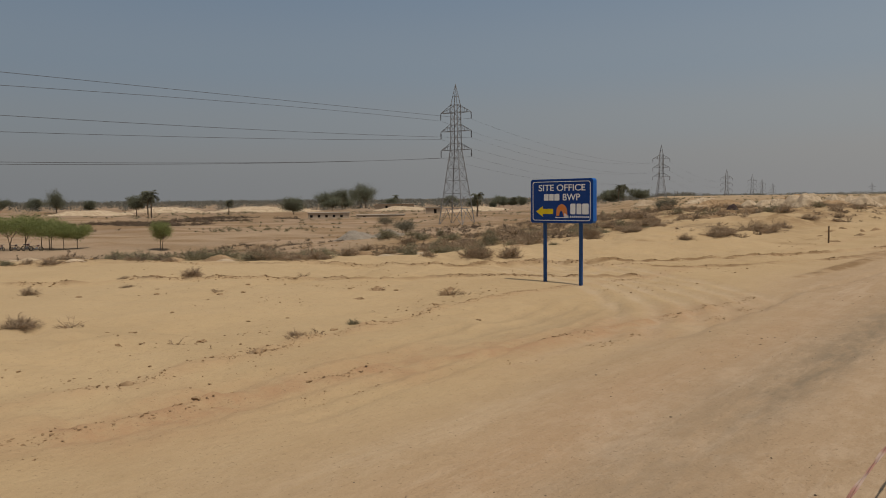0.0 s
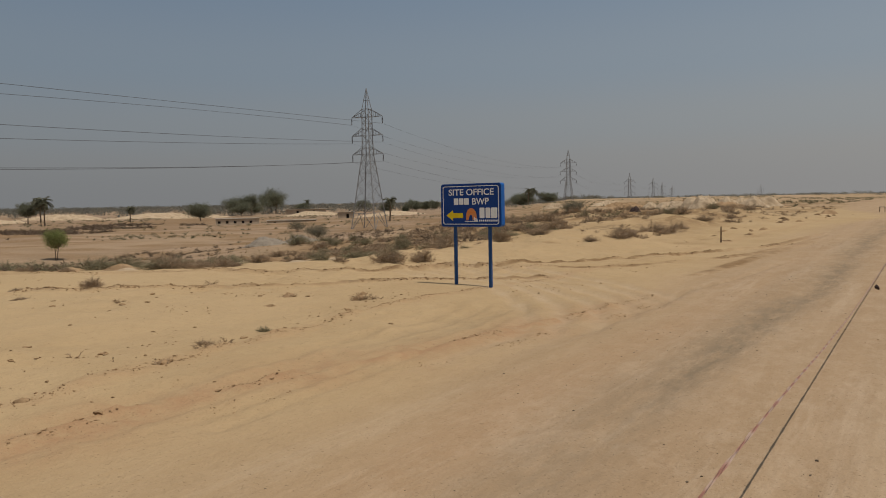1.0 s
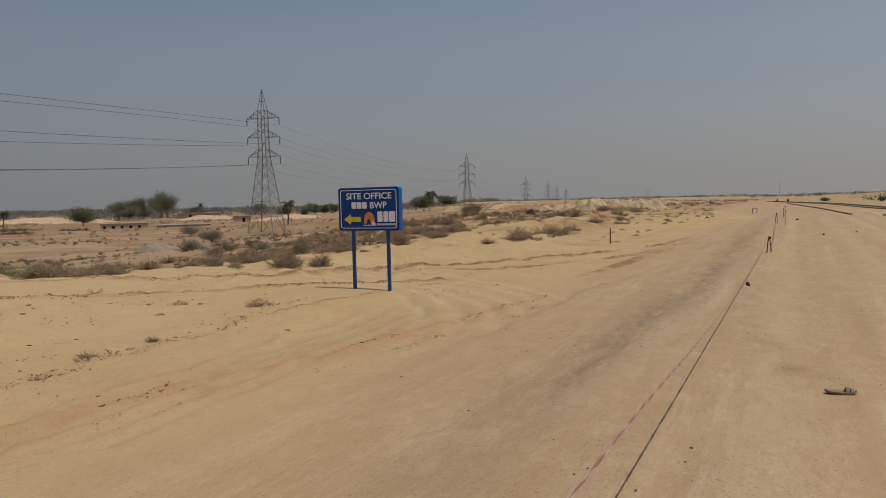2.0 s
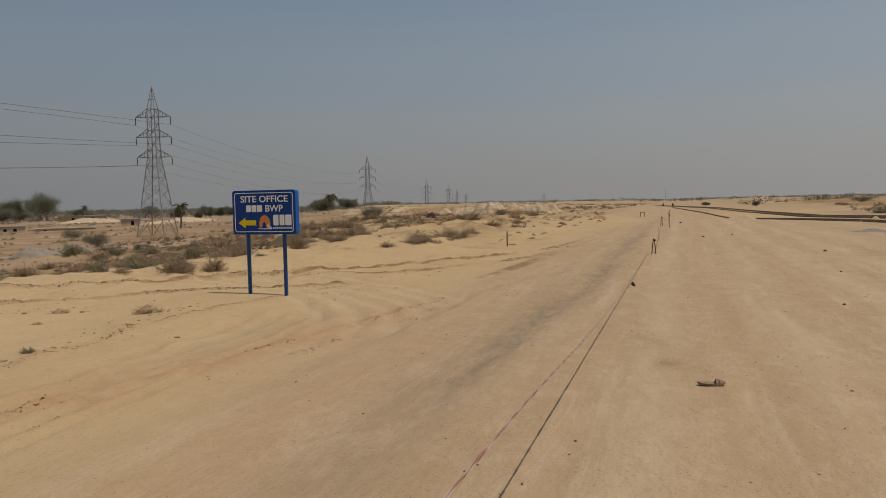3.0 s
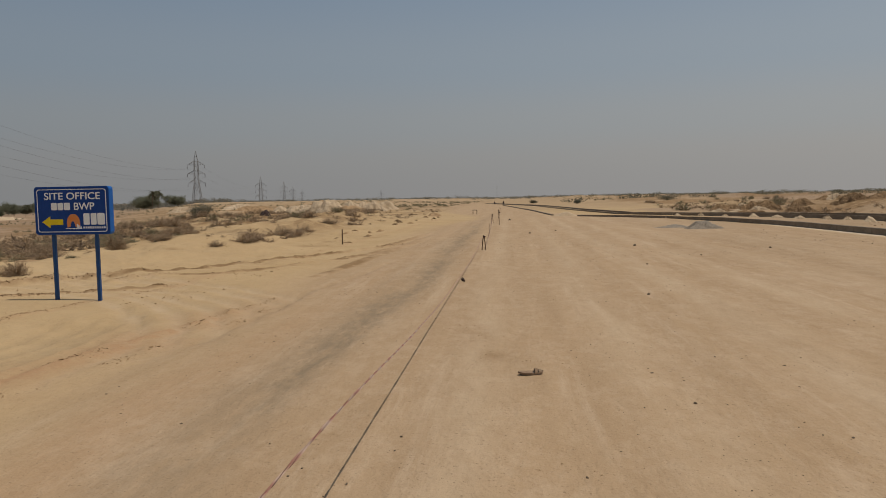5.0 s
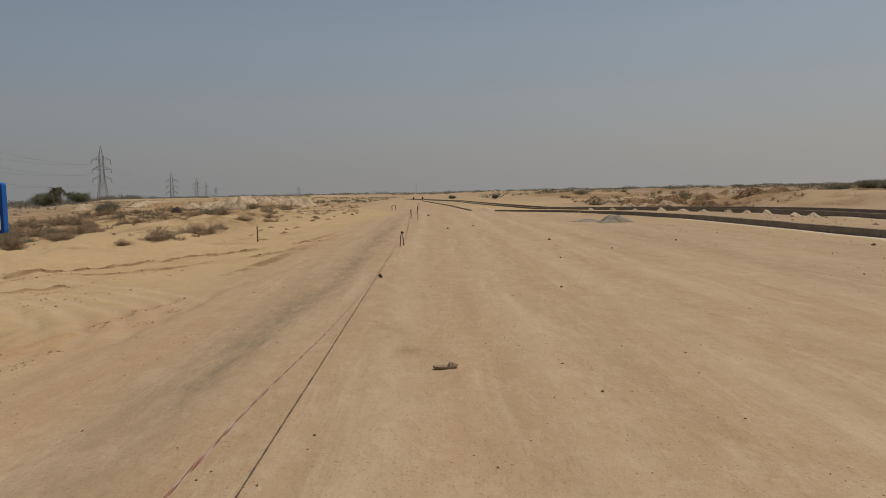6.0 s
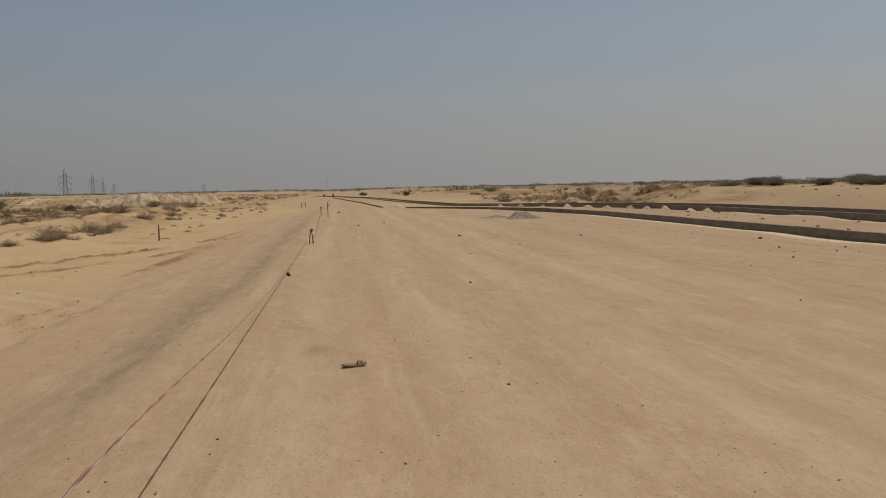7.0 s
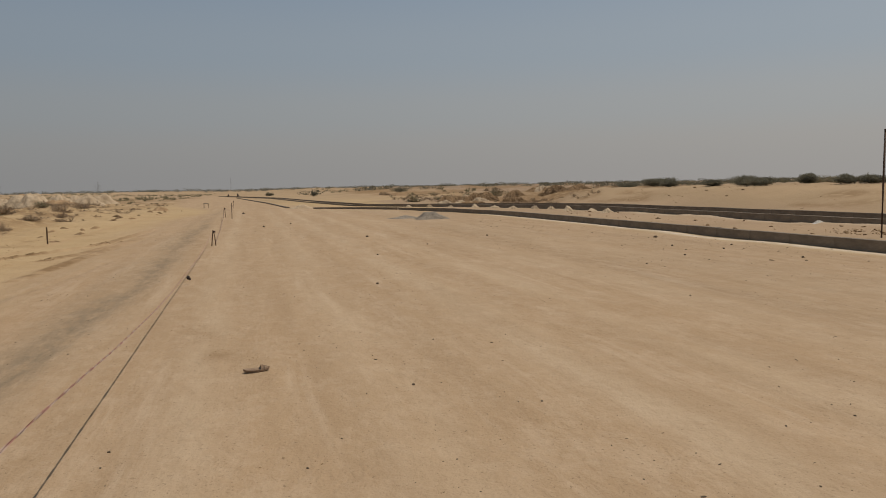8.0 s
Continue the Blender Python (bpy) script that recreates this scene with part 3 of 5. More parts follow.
def road_sign():
    z0 = -0.052
    s = thing("road_sign", "blue metal direction sign with white lettering on two blue posts", "sign", (*SIGN, z0))
    W, H, T, zc = 1.37, 0.835, 0.125, 1.605
    for x in (-0.395, 0.395):
        bm = bmesh.new()
        add_box(bm, (0.058, 0.058, 1.62), (x, 0.0, 0.41), 0.006)
        part("post", bm, BLUE_POST, s)
    bm = bmesh.new()
    flat_shape(bm, round_rect(W, H, 0.055, 0, zc), -T / 2, T)
    part("case", bm, BLUE_SUNLIT, s, "blue side panels of the sign case, colour lightened as sunlit")
    y = -T / 2
    bm = bmesh.new()
    flat_shape(bm, round_rect(W - 0.012, H - 0.012, 0.05, 0, zc), y - 0.004, 0.003)
    part("face", bm, BLUE, s, "deep blue enamel face")
    y -= 0.004
    bm = bmesh.new()       # white border line
    out, inn = round_rect(W - 0.10, H - 0.09, 0.05, 0, zc), round_rect(W - 0.128, H - 0.114, 0.042, 0, zc)
    a = [bm.verts.new((x, y - 0.003, z)) for x, z in out]
    b = [bm.verts.new((x, y - 0.003, z)) for x, z in inn]
    for i in range(len(out)):
        j = (i + 1) % len(out)
        bm.faces.new((a[i], a[j], b[j], b[i]))
    part("border", bm, WHITE, s, "white border line")
    U = lambda px: (px - 290) * 0.00396
    V = lambda py: 2.022 - (py - 52) * 0.0037
    part("lettering", lettering("SITE OFFICE", U(423) - U(165), V(80) - V(113), U(294), V(96.5), y), WHITE, s, "white capital letters")
    for a_, b_ in ((195, 221), (225, 250), (254, 282)):      # bars, one for each letter
        bm = bmesh.new()
        flat_shape(bm, round_rect(U(b_) - U(a_), V(128) - V(162), 0.012, U((a_ + b_) / 2), V(145), 3), y - 0.004, 0.003)
        part("letter_bar", bm, WHITE, s)
    part("lettering", lettering("BWP", U(395) - U(301), V(128) - V(162), U(348), V(145), y), WHITE, s, "white capital letters")
    bm = bmesh.new()
    flat_shape(bm, [(U(px), V(py)) for px, py in ((150, 218), (188, 190), (188, 205), (247, 205), (247, 231), (188, 231), (188, 246))][::-1], y - 0.004, 0.003)
    part("arrow", bm, YELLOW, s, "yellow arrow pointing to the side road")
    bm = bmesh.new()       # orange dome emblem
    arc = [(U(295 + 30 * math.cos(radians(a))), V(222 - 42 * math.sin(radians(a)))) for a in range(0, 181, 15)]
    inner = [(U(292 + 11 * math.cos(radians(a))), V(240 - 26 * math.sin(radians(a)))) for a in range(180, -1, -30)]
    flat_shape(bm, ([(U(325), V(244))] + arc + [(U(266), V(244))] + inner)[::-1], y - 0.004, 0.003)
    part("emblem", bm, ORANGE, s, "orange dome emblem")
    bm = bmesh.new()
    flat_shape(bm, round_rect(U(334) - U(258), 0.012, 0.004, U(296), V(249), 2), y - 0.004, 0.003)
    for k in range(4):
        flat_shape(bm, round_rect(0.016, 0.03 + 0.018 * (3 - k), 0.003, U(312 + 6 * k), V(243) + 0.006 * (3 - k), 2), y - 0.005, 0.003)
    part("emblem_base", bm, WHITE, s)
    for a_, b_ in ((342, 370), (376, 402), (406, 440)):
        bm = bmesh.new()
        flat_shape(bm, round_rect(U(b_) - U(a_), V(178) - V(232), 0.02, U((a_ + b_) / 2), V(205), 4), y - 0.004, 0.003)
        part("emblem_bar", bm, WHITE, s)
    for k in range(10):
        bm = bmesh.new()
        flat_shape(bm, round_rect(0.026, 0.036, 0.004, U(343 + 10.6 * k), V(245), 2), y - 0.004, 0.003)
        part("caption_bar", bm, WHITE, s)


road_sign()

# ---- pylons and their wires ----
LINE = 11.4          # bearing of the line, degrees left of the road
ARMS = (20.9, 17.5, 14.05)
REACH = 3.2


def pylon(at):
    p = thing("pylon", "grey galvanised steel lattice pylon carrying power lines", "pylon", at, "pylons of the power line", LINE)
    levels = [(0.0, 2.5), (3.2, 2.12), (6.0, 1.78), (8.4, 1.49), (10.6, 1.23), (12.4, 1.0), (14.05, 0.78), (15.2, 0.74), (16.35, 0.72), (17.5, 0.70),
              (18.6, 0.69), (19.7, 0.68), (20.9, 0.67), (22.3, 0.65)]
    for sx, sy in ((1, 1), (-1, 1), (-1, -1), (1, -1)):
        bm = bmesh.new()
        tube(bm, [(sx * 2.57, sy * 2.57, -0.6)] + [(sx * h, sy * h, z) for z, h in levels], [0.09] * (len(levels) + 1), 4)
        part("leg", bm, STEEL, p)
    for k in range(4):
        turned = Matrix.Rotation(k * math.pi / 2, 3, 'Z')
        bm = bmesh.new()
        for i, ((z0, h0), (z1, h1)) in enumerate(zip(levels[:-1], levels[1:])):
            a, b = turned @ Vector((-h0, -h0, z0)), turned @ Vector((h0, -h0, z0))
            c, d = turned @ Vector((-h1, -h1, z1)), turned @ Vector((h1, -h1, z1))
            if i == 0:
                m = (c + d) / 2
                beam(bm, a, m, 0.05), beam(bm, b, m, 0.05)
            elif i < 6:
                beam(bm, a, d, 0.037), beam(bm, b, c, 0.037)
            else:
                beam(bm, *((a, d) if i % 2 else (b, c)), 0.035)
            beam(bm, c, d, 0.037)
        part("face_bracing", bm, STEEL, p)
    for z in ARMS:
        for s in (-1, 1):
            bm = bmesh.new()
            tip = (s * REACH, 0, z)
            for y in (-0.68, 0.68):
                beam(bm, (s * 0.68, y, z), tip, 0.05)
                beam(bm, (s * 0.68, y, z + 1.35), tip, 0.05)
                for f in (0.35, 0.68):
                    x, w = s * (0.68 + (REACH - 0.68) * f), y * (1 - f)
                    beam(bm, (x, w, z), (x, w, z + 1.35 * (1 - f)), 0.04)
            arm = part("crossarm", bm, STEEL, p)
            bm = bmesh.new()
            beam(bm, tip, (s * REACH, 0, z - 1.35), 0.035, n=5)
            for k in range(9):
                beam(bm, (s * REACH, 0, z - 0.18 - 0.12 * k), (s * REACH, 0, z - 0.25 - 0.12 * k), 0.13, 0.06, 6)
            part("insulator", bm, PORCELAIN, arm, "dark hanging insulator string")
    bm = bmesh.new()
    for sx, sy in ((1, 1), (-1, 1), (-1, -1), (1, -1)):
        beam(bm, (sx * 0.65, sy * 0.65, 22.3), (0, 0, 26.15), 0.075, 0.05)
        beam(bm, (sx * 0.38, sy * 0.38, 23.9), (-sy * 0.38, sx * 0.38, 23.9), 0.04)
    part("peak", bm, STEEL, p)
    return p


PYLON_BASES = ((-86.4, 102.7, -3.45), (-118.7, 263.3, -5.0), (-151.0, 424.0, -9.3), (-187.5, 582.0, -8.2), (-226.0, 730.0, -8.6), (-262.0, 886.0, -10.0), (-160.0, 880.0, -12.0))
first = pylon(PYLON_BASES[0])
for x, y, z in PYLON_BASES[1:]:
    copy_thing(first, pose(x, y, z, 0, 0, LINE))


def wire(a, b, sag, label, thick=0.022):
    cu = bpy.data.curves.new("power_line", 'CURVE')
    cu.dimensions, cu.bevel_depth, cu.bevel_resolution = '3D', thick, 0
    sp = cu.splines.new('POLY')
    n = 40
    sp.points.add(n)
    for k in range(n + 1):
        f = k / n
        p = Vector(a).lerp(Vector(b), f)
        sp.points[k].co = (p.x, p.y, p.z - 4 * sag * f * (1 - f), 1)
    cu.materials.append(WIRE)
    tagged(new("power_line", cu), label, "wire", "wires of the power line")


side = Vector((math.cos(radians(LINE)), math.sin(radians(LINE)), 0))
run = Vector((-math.sin(radians(LINE)), math.cos(radians(LINE)), 0))
# where the wires hang over the near span, 164 m back along the line
for z, ends in zip(ARMS, (((9.0, 0.05), (5.8, -1.3)), ((7.4, 1.1), (5.9, 1.2)), ((4.5, 1.75), (4.1, 1.5)))):
    for s, (low, sag) in zip((1, -1), ends):
        tip = Vector(PYLON_BASES[0]) + side * s * REACH + Vector((0, 0, z - 1.35))
        past = tip - run * 164
        past.z = low
        wire(tip, past, sag, "thin grey power line sagging over the sand")
for base, nxt in zip(PYLON_BASES[:4], PYLON_BASES[1:5]):
    for z in ARMS:
        for s in (1, -1):
            o = side * s * REACH + Vector((0, 0, z - 1.35))
            wire(Vector(base) + o, Vector(nxt) + o, 3.2, "thin grey power line between two pylons", 0.013)

mast = thing("radio_mast", "thin grey radio mast on the horizon beyond the road", "mast", (-13.4, 700.0, -1.0))
bm = bmesh.new()
beam(bm, (0, 0, 0), (0, 0, 14), 0.13, 0.08, 6)
part("shaft", bm, STEEL, mast)
for z in (5.0, 10.0):
    bm = bmesh.new()
    beam(bm, (-0.7, 0, z), (0.7, 0, z), 0.05)
    part("crossbar", bm, STEEL, mast)

# ---- plants ----


def quads_mesh(name, corners, material):
    """A mesh from an array of loose quads, n x 4 x 3."""
    q = np.asarray(corners, np.float32).reshape(-1, 4, 3)
    me = bpy.data.meshes.new(name)
    me.vertices.add(len(q) * 4)
    me.vertices.foreach_set("co", q.ravel())
    me.loops.add(len(q) * 4)
    me.loops.foreach_set("vertex_index", np.arange(len(q) * 4, dtype=np.int32))
    me.polygons.add(len(q))
    me.polygons.foreach_set("loop_start", np.arange(0, len(q) * 4, 4, dtype=np.int32))
    me.update(calc_edges=True)
    me.materials.append(material)
    return me


def unit(v):
    return v / np.maximum(np.linalg.norm(v, axis=-1, keepdims=True), 1e-9)


def blades(rng, at, way, long, wide):
    """Narrow blades that start at the points and taper along the ways."""
    n = len(at)
    side_ = unit(np.cross(way, rng.normal(size=(n, 3)))) * np.reshape(wide, (-1, 1)) / 2
    end = at + way * np.reshape(long, (-1, 1))
    return np.stack([at - side_, at + side_, end + side_ * 0.35, end - side_ * 0.35], 1)


def leaves(rng, at, size):
    n = len(at)
    a = unit(rng.normal(size=(n, 3)))
    b = unit(np.cross(a, rng.normal(size=(n, 3))))
    s = np.reshape(size, (-1, 1)) / 2
    a, b = a * s, b * s * 0.6
    return np.stack([at - a, at - b, at + a, at + b], 1)


def scrub_quads(rng, stems, twigs, wide=0.012, leaf=0.034):
    """A low dry bush about 1 m across and 0.6 m high: a dome of fine stems and forked twigs with few small leaves."""
    az = rng.uniform(0, 6.2832, stems)
    tilt = np.arccos(rng.uniform(0.04, 1.0, stems))
    way = np.stack([np.cos(az) * np.sin(tilt), np.sin(az) * np.sin(tilt), np.cos(tilt)], 1)
    long = rng.uniform(0.30, 0.50, stems) * (0.86 + 0.22 * np.sin(az * 2 + 1) + 0.12 * np.sin(az * 5))
    root = rng.normal(0, 0.06, (stems, 3)) * (1, 1, 0)
    out = [blades(rng, root, way, long, np.full(stems, wide * 1.3))]
    k = rng.integers(0, stems, twigs)
    f = rng.uniform(0.25, 1.0, twigs) ** 0.8
    at = root[k] + way[k] * (long[k] * f)[:, None]
    w = unit(way[k] + rng.normal(0, 0.55, (twigs, 3)) + (0, 0, 0.22))
    reach = rng.uniform(0.05, 0.17, twigs)
    out.append(blades(rng, at, w, reach, np.full(twigs, wide * 0.75)))
    fork = at + w * (reach * rng.uniform(0.3, 0.8, twigs))[:, None]
    out.append(blades(rng, fork, unit(w + rng.normal(0, 0.6, (twigs, 3))), reach * 0.7, np.full(twigs, wide * 0.6)))
    tip = at + w * rng.uniform(0.0, 0.13, (twigs, 1)) + rng.normal(0, 0.02, (twigs, 3))
    out.append(leaves(rng, tip, rng.uniform(0.6, 1.4, twigs) * leaf))
    q = np.concatenate(out)
    q[..., 2] = np.maximum(q[..., 2], -0.03)
    return q


def scrub_bush(seed, green, label, twigs=850, wide=0.011):
    rng = np.random.default_rng(seed)
    b = thing("scrub_bush", label, "bush", (0, 0, -50), "desert scrub")
    q = scrub_quads(rng, 110, twigs, wide, 2.9 * wide if green else 2.2 * wide)
    stem = new("stem", quads_mesh("stem", q[:110], SCRUB))
    stem.parent = b
    fol = new("foliage", quads_mesh("foliage", q[110:], SCRUB_GREEN if green else SCRUB))
    fol.parent = b
    return b


BUSH_LOOKS = ((False, "dry brown leafless scrub bush on the sand"), (False, "dead brown thorny scrub on loose sand"),
              (True, "grey-green desert scrub bush on the sand"), (True, "dusty olive shrub rooted in sand"))
BUSHES = [scrub_bush(101 + k, g, l) for k, (g, l) in enumerate(BUSH_LOOKS)]
FAR_BUSHES = [scrub_bush(111 + k, g, l, 300, 0.019) for k, (g, l) in enumerate(BUSH_LOOKS)]


def plant(kind, x, y, w, h, turn_=0.0, tall=0.62):
    """Sets a copy of a plant, w wide and h high, on the ground."""
    m = pose(x, y, land_at(x, y) - 0.02 * h, 0, 0, turn_) @ Matrix.Diagonal((w, w, h / tall, 1))
    return copy_thing(kind, m)


# bushes: x, y, width, height, kind
BY_ROAD = ((-9.42, 22.3, .5, .34, 0), (-9.25, 24.5, 1.0, .5, 2), (-9.0, 25.0, .7, .4, 0), (-9.7, 29.7, 1.3, .8, 0), (-9.5, 31.1, 1.1, .68, 1), (-9.7, 33.5, .9, .55, 0),
           (-10.3, 27.7, 1.0, .5, 1), (-11.4, 22.8, .55, .36, 2), (-11.7, 22.7, .4, .3, 0), (-18.2, 33.8, .8, .5, 0), (-15.3, 31.2, 1.2, .8, 1), (-14.8, 31.7, 1.0, .7, 0),
           (-16.0, 37.9, 1.1, .62, 1), (-15.3, 38.1, .8, .58, 2), (-10.4, 40.5, 1.0, .55, 0), (-9.4, 42.0, 1.0, .42, 1))
BY_SLOPE = ((-12.4, 21.6, .7, .75, 1), (-11.45, 14.2, .85, .55, 2), (-12.0, 14.9, .8, .5, 3), (-11.0, 15.0, .65, .5, 1), (-16.6, 21.3, .9, .75, 3), (-13.8, 14.2, .5, .36, 2), (-12.95, 14.0, .5, .22, 0),
            (-18.0, 20.6, .6, .5, 0), (-19.4, 23.5, .7, .4, 1), (-15.6, 22.3, .9, .6, 0), (-29.4, 34.3, 1.3, .65, 3), (-32.0, 34.1, 1.4, .75, 3), (-31.8, 32.8, 1.2, .7, 3), (-34.6, 33.8, 2.0, .95, 3),
            (-41.0, 46.5, .9, .95, 3))
BY_EDGE = ((-20.5, 7.5, .85, .34, 0), (-22.6, 8.7, .8, .3, 2), (-21.0, 9.9, .6, .3, 1), (-21.8, 10.6, 1.5, .5, 2), (-19.5, 11.0, 1.3, .62, 3), (-18.9, 11.6, 1.2, .6, 2), (-19.2, 10.1, .5, .2, 0), (-18.5, 12.5, .8, .7, 0),
           (-17.3, 11.7, 1.1, .5, 3), (-18.3, 12.9, 1.1, .5, 2), (-16.7, 12.5, .9, .36, 0), (-17.6, 13.9, 1.4, .5, 3), (-14.4, 8.06, .5, .3, 1), (-10.45, 3.4, .6, .24, 1), (-14.5, 4.9, .36, .26, 0))
ON_SAND = ((-7.37, 6.4, .18, .14, 2), (-7.2, 5.34, .24, .16, 1), (-13.6, 6.3, .3, .1, 0), (-15.2, 7.0, .35, .12, 0))
for group_ in (BY_ROAD, BY_SLOPE, BY_EDGE, ON_SAND):
    for k, (x, y, w, h, kind) in enumerate(group_):
        plant(BUSHES[kind if (k + kind) % 3 else kind % 2], x, y, w * 1.2, h * (1.05 if group_ is BY_SLOPE else 0.85), 53 * k)


def dead_sprig(seed, x, y, size, twigs, low, label, material):
    """A few bent dead twigs spreading from one root."""
    r = np.random.default_rng(seed)
    t = thing("dead_sprig", label, "dead plant", (x, y, land_at(x, y)), "dead sprigs on the sand")
    for _ in range(2 * twigs):
        a, rise = r.uniform(0, 6.2832), r.uniform(0.15, 1.1) * low
        long = 0.62 * size * r.uniform(0.45, 1.0)
        bm = bmesh.new()
        pts = [Vector((0.0, 0.0, -0.03))]
        for j in range(4):
            a, rise = a + r.normal(0, 0.35), rise + r.normal(0, 0.25)
            pts.append(pts[-1] + Vector((math.cos(a) * math.cos(rise), math.sin(a) * math.cos(rise), abs(math.sin(rise)))) * long / 4)
        tube(bm, pts, [0.005, 0.0045, 0.004, 0.003, 0.002], 4)
        for j in (1, 2, 3, 3):
            b = a + r.choice((-1, 1)) * r.uniform(0.5, 1.1)
            beam(bm, pts[j], pts[j] + Vector((math.cos(b), math.sin(b), r.uniform(0.1, 0.8))) * long * 0.3, 0.003, 0.0015, 4)
        part("twig", bm, material, t)
    return t


for k, (x, y, size, n, low) in enumerate(((-6.68, 4.40, .30, 14, .35), (-6.98, 5.18, .34, 12, .9), (-7.07, 5.55, .26, 7, 1.2), (-14.4, 8.1, .5, 13, .9), (-14.89, 8.41, .45, 12, .8),
                                            (-7.88, 4.17, .26, 8, .4), (-7.27, 4.28, .2, 6, .5), (-10.45, 3.4, .42, 14, .7), (-10.1, 3.9, .4, 9, .4), (-6.5, 3.4, .22, 6, .3), (-11.64, 6.99, .25, 7, .4),
                                            (-8.31, 9.44, .42, 18, .3), (-8.1, 9.6, .32, 12, .4), (-9.87, 9.15, .45, 12, .3), (-12.95, 9.9, .4, 8, .6))):
    dead_sprig(900 + k, x, y, size, n, low, "dead brown twigs lying on loose sand", DRY_TWIG)
rng = np.random.default_rng(7)
for k in range(78):           # more along the brow and on the slope below it
    y = rng.uniform(6, 44)
    x = np.interp(y, EDGE_Y, EDGE_X) - abs(rng.normal(0, 1)) * 9 + 1.0
    w = rng.uniform(0.4, 1.5)
    plant(BUSHES[int(rng.integers(0, 4))], x, y, w, w * rng.uniform(0.28, 0.45), rng.uniform(0, 360))
for k in range(54):           # thick scrub below the brow, past the sign
    y = rng.uniform(14.5, 34)
    x = -11.2 - 0.12 * (y - 14) - rng.uniform(0.3, 11)
    w = rng.uniform(0.35, 1.25)
    plant(BUSHES[int(rng.integers(0, 4) * rng.uniform(0.4, 1.0))], x, y, w * 1.05, w * rng.uniform(0.3, 0.5), rng.uniform(0, 360))
for k in range(66):           # on the sand and mounds left of the road, farther on
    y = rng.uniform(38, 95)
    x = rng.uniform(-32, -9) - 0.12 * (y - 38)
    w = rng.uniform(0.7, 1.9)
    plant(FAR_BUSHES[int(rng.integers(0, 4) * rng.uniform(0.4, 1.0))], x, y, w, w * rng.uniform(0.4, 0.6), rng.uniform(0, 360))
for k in range(26):           # on top of the bank beyond the kerb walls
    y = rng.uniform(14, 95)
    x = rng.uniform(35, 75) + 0.1 * y
    w = rng.uniform(1.0, 2.6)
    plant(FAR_BUSHES[int(rng.integers(2, 4))], x, y, w * 1.4, w * rng.uniform(0.2, 0.38), rng.uniform(0, 360))
for k in range(40):           # broken ground ahead on that side
    y = rng.uniform(60, 150)
    x = rng.uniform(14, 62) + 0.1 * (y - 60)
    w = rng.uniform(0.8, 2.4)
    plant(FAR_BUSHES[int(rng.integers(0, 4))], x, y, w, w * rng.uniform(0.4, 0.6), rng.uniform(0, 360))
for b in BUSHES + FAR_BUSHES:
    for o in (*b.children, b):
        bpy.data.objects.remove(o)


def scrub_field(label, seed, spots, size, material):
    """Many small bushes that nobody could count, as one mesh."""
    rng = np.random.default_rng(seed)
    forms = [scrub_quads(rng, 12, 32, 0.036, 0.075) for _ in range(6)]
    out = []
    for x, y in spots:
        w = rng.uniform(*size)
        a = rng.uniform(0, 6.2832)
        q = forms[int(rng.integers(0, 6))] * (w, w, w * rng.uniform(0.5, 0.95))
        c, s = math.cos(a), math.sin(a)
        q = np.stack([q[..., 0] * c - q[..., 1] * s + x, q[..., 0] * s + q[..., 1] * c + y, q[..., 2]], -1)
        out.append((q, x, y))
    zs = land(np.array([o[1] for o in out]), np.array([o[2] for o in out]))
    q = np.concatenate([o[0] + (0, 0, z) for o, z in zip(out, zs)])
    return tagged(new("scrub", quads_mesh("scrub", q, material)), label, "scrub", kind="stuff")


def by_edge(rng, n, y0, y1, s0, s1):
    y = rng.uniform(y0, y1, n)
    return np.stack([np.interp(y, EDGE_Y, EDGE_X) - rng.uniform(s0, s1, n), y], 1)


def patchy(spots, size, seed, least):
    return spots[ripple(spots[:, 0], spots[:, 1], size, seed) > least]


rng = np.random.default_rng(11)
tufts = np.stack([rng.uniform(-34, -8.5, 2000), 19 + 80 * rng.uniform(0, 1, 2000) ** 0.7], 1)
scrub_field("small dead tufts on the sand left of the road", 28, patchy(tufts, 5, 100, -0.05), (0.2, 0.9), SCRUB)
scrub_field("low dry brown scrub on the sandy slope", 21, patchy(by_edge(rng, 1900, 5, 75, -0.5, 44), 6, 81, -0.1), (0.25, 1.1), SCRUB_DARK)
far_band = patchy(by_edge(rng, 2400, -10, 130, 106, 150), 13, 82, -0.15)
scrub_field("brown scrub and rubbish in a band across the plain", 22, far_band, (1.0, 2.9), SCRUB_DARK)
scrub_field("grey-green scrub on the far plain", 23, patchy(by_edge(rng, 1500, 0, 420, 150, 420), 40, 83, 0.05), (1.0, 2.6), SCRUB_GREEN)
scrub_field("dry scrub between sand mounds", 24, patchy(np.stack([rng.uniform(-120, -12, 2200), rng.uniform(60, 330, 2200)], 1), 14, 84, -0.1), (0.7, 1.8), SCRUB_GREEN)
spots = np.stack([rng.uniform(20, 300, 1700), rng.uniform(70, 420, 1700)], 1)
scrub_field("dusty scrub on the far sand", 25, patchy(spots, 30, 85, -0.15), (1.0, 2.2), SCRUB_GREEN)
spots = np.stack([rng.uniform(40, 190, 1100), rng.uniform(5, 95, 1100)], 1)
scrub_field("dusty green scrub along the top of the bank", 26, patchy(spots, 18, 86, -0.1), (0.8, 1.6), SCRUB_GREEN)
spots = np.stack([rng.uniform(36, 62, 900), rng.uniform(24, 120, 900)], 1)
scrub_field("thick dusty scrub behind the crest of the bank", 29, patchy(spots, 11, 118, -0.15), (0.6, 1.5), SCRUB_GREEN)
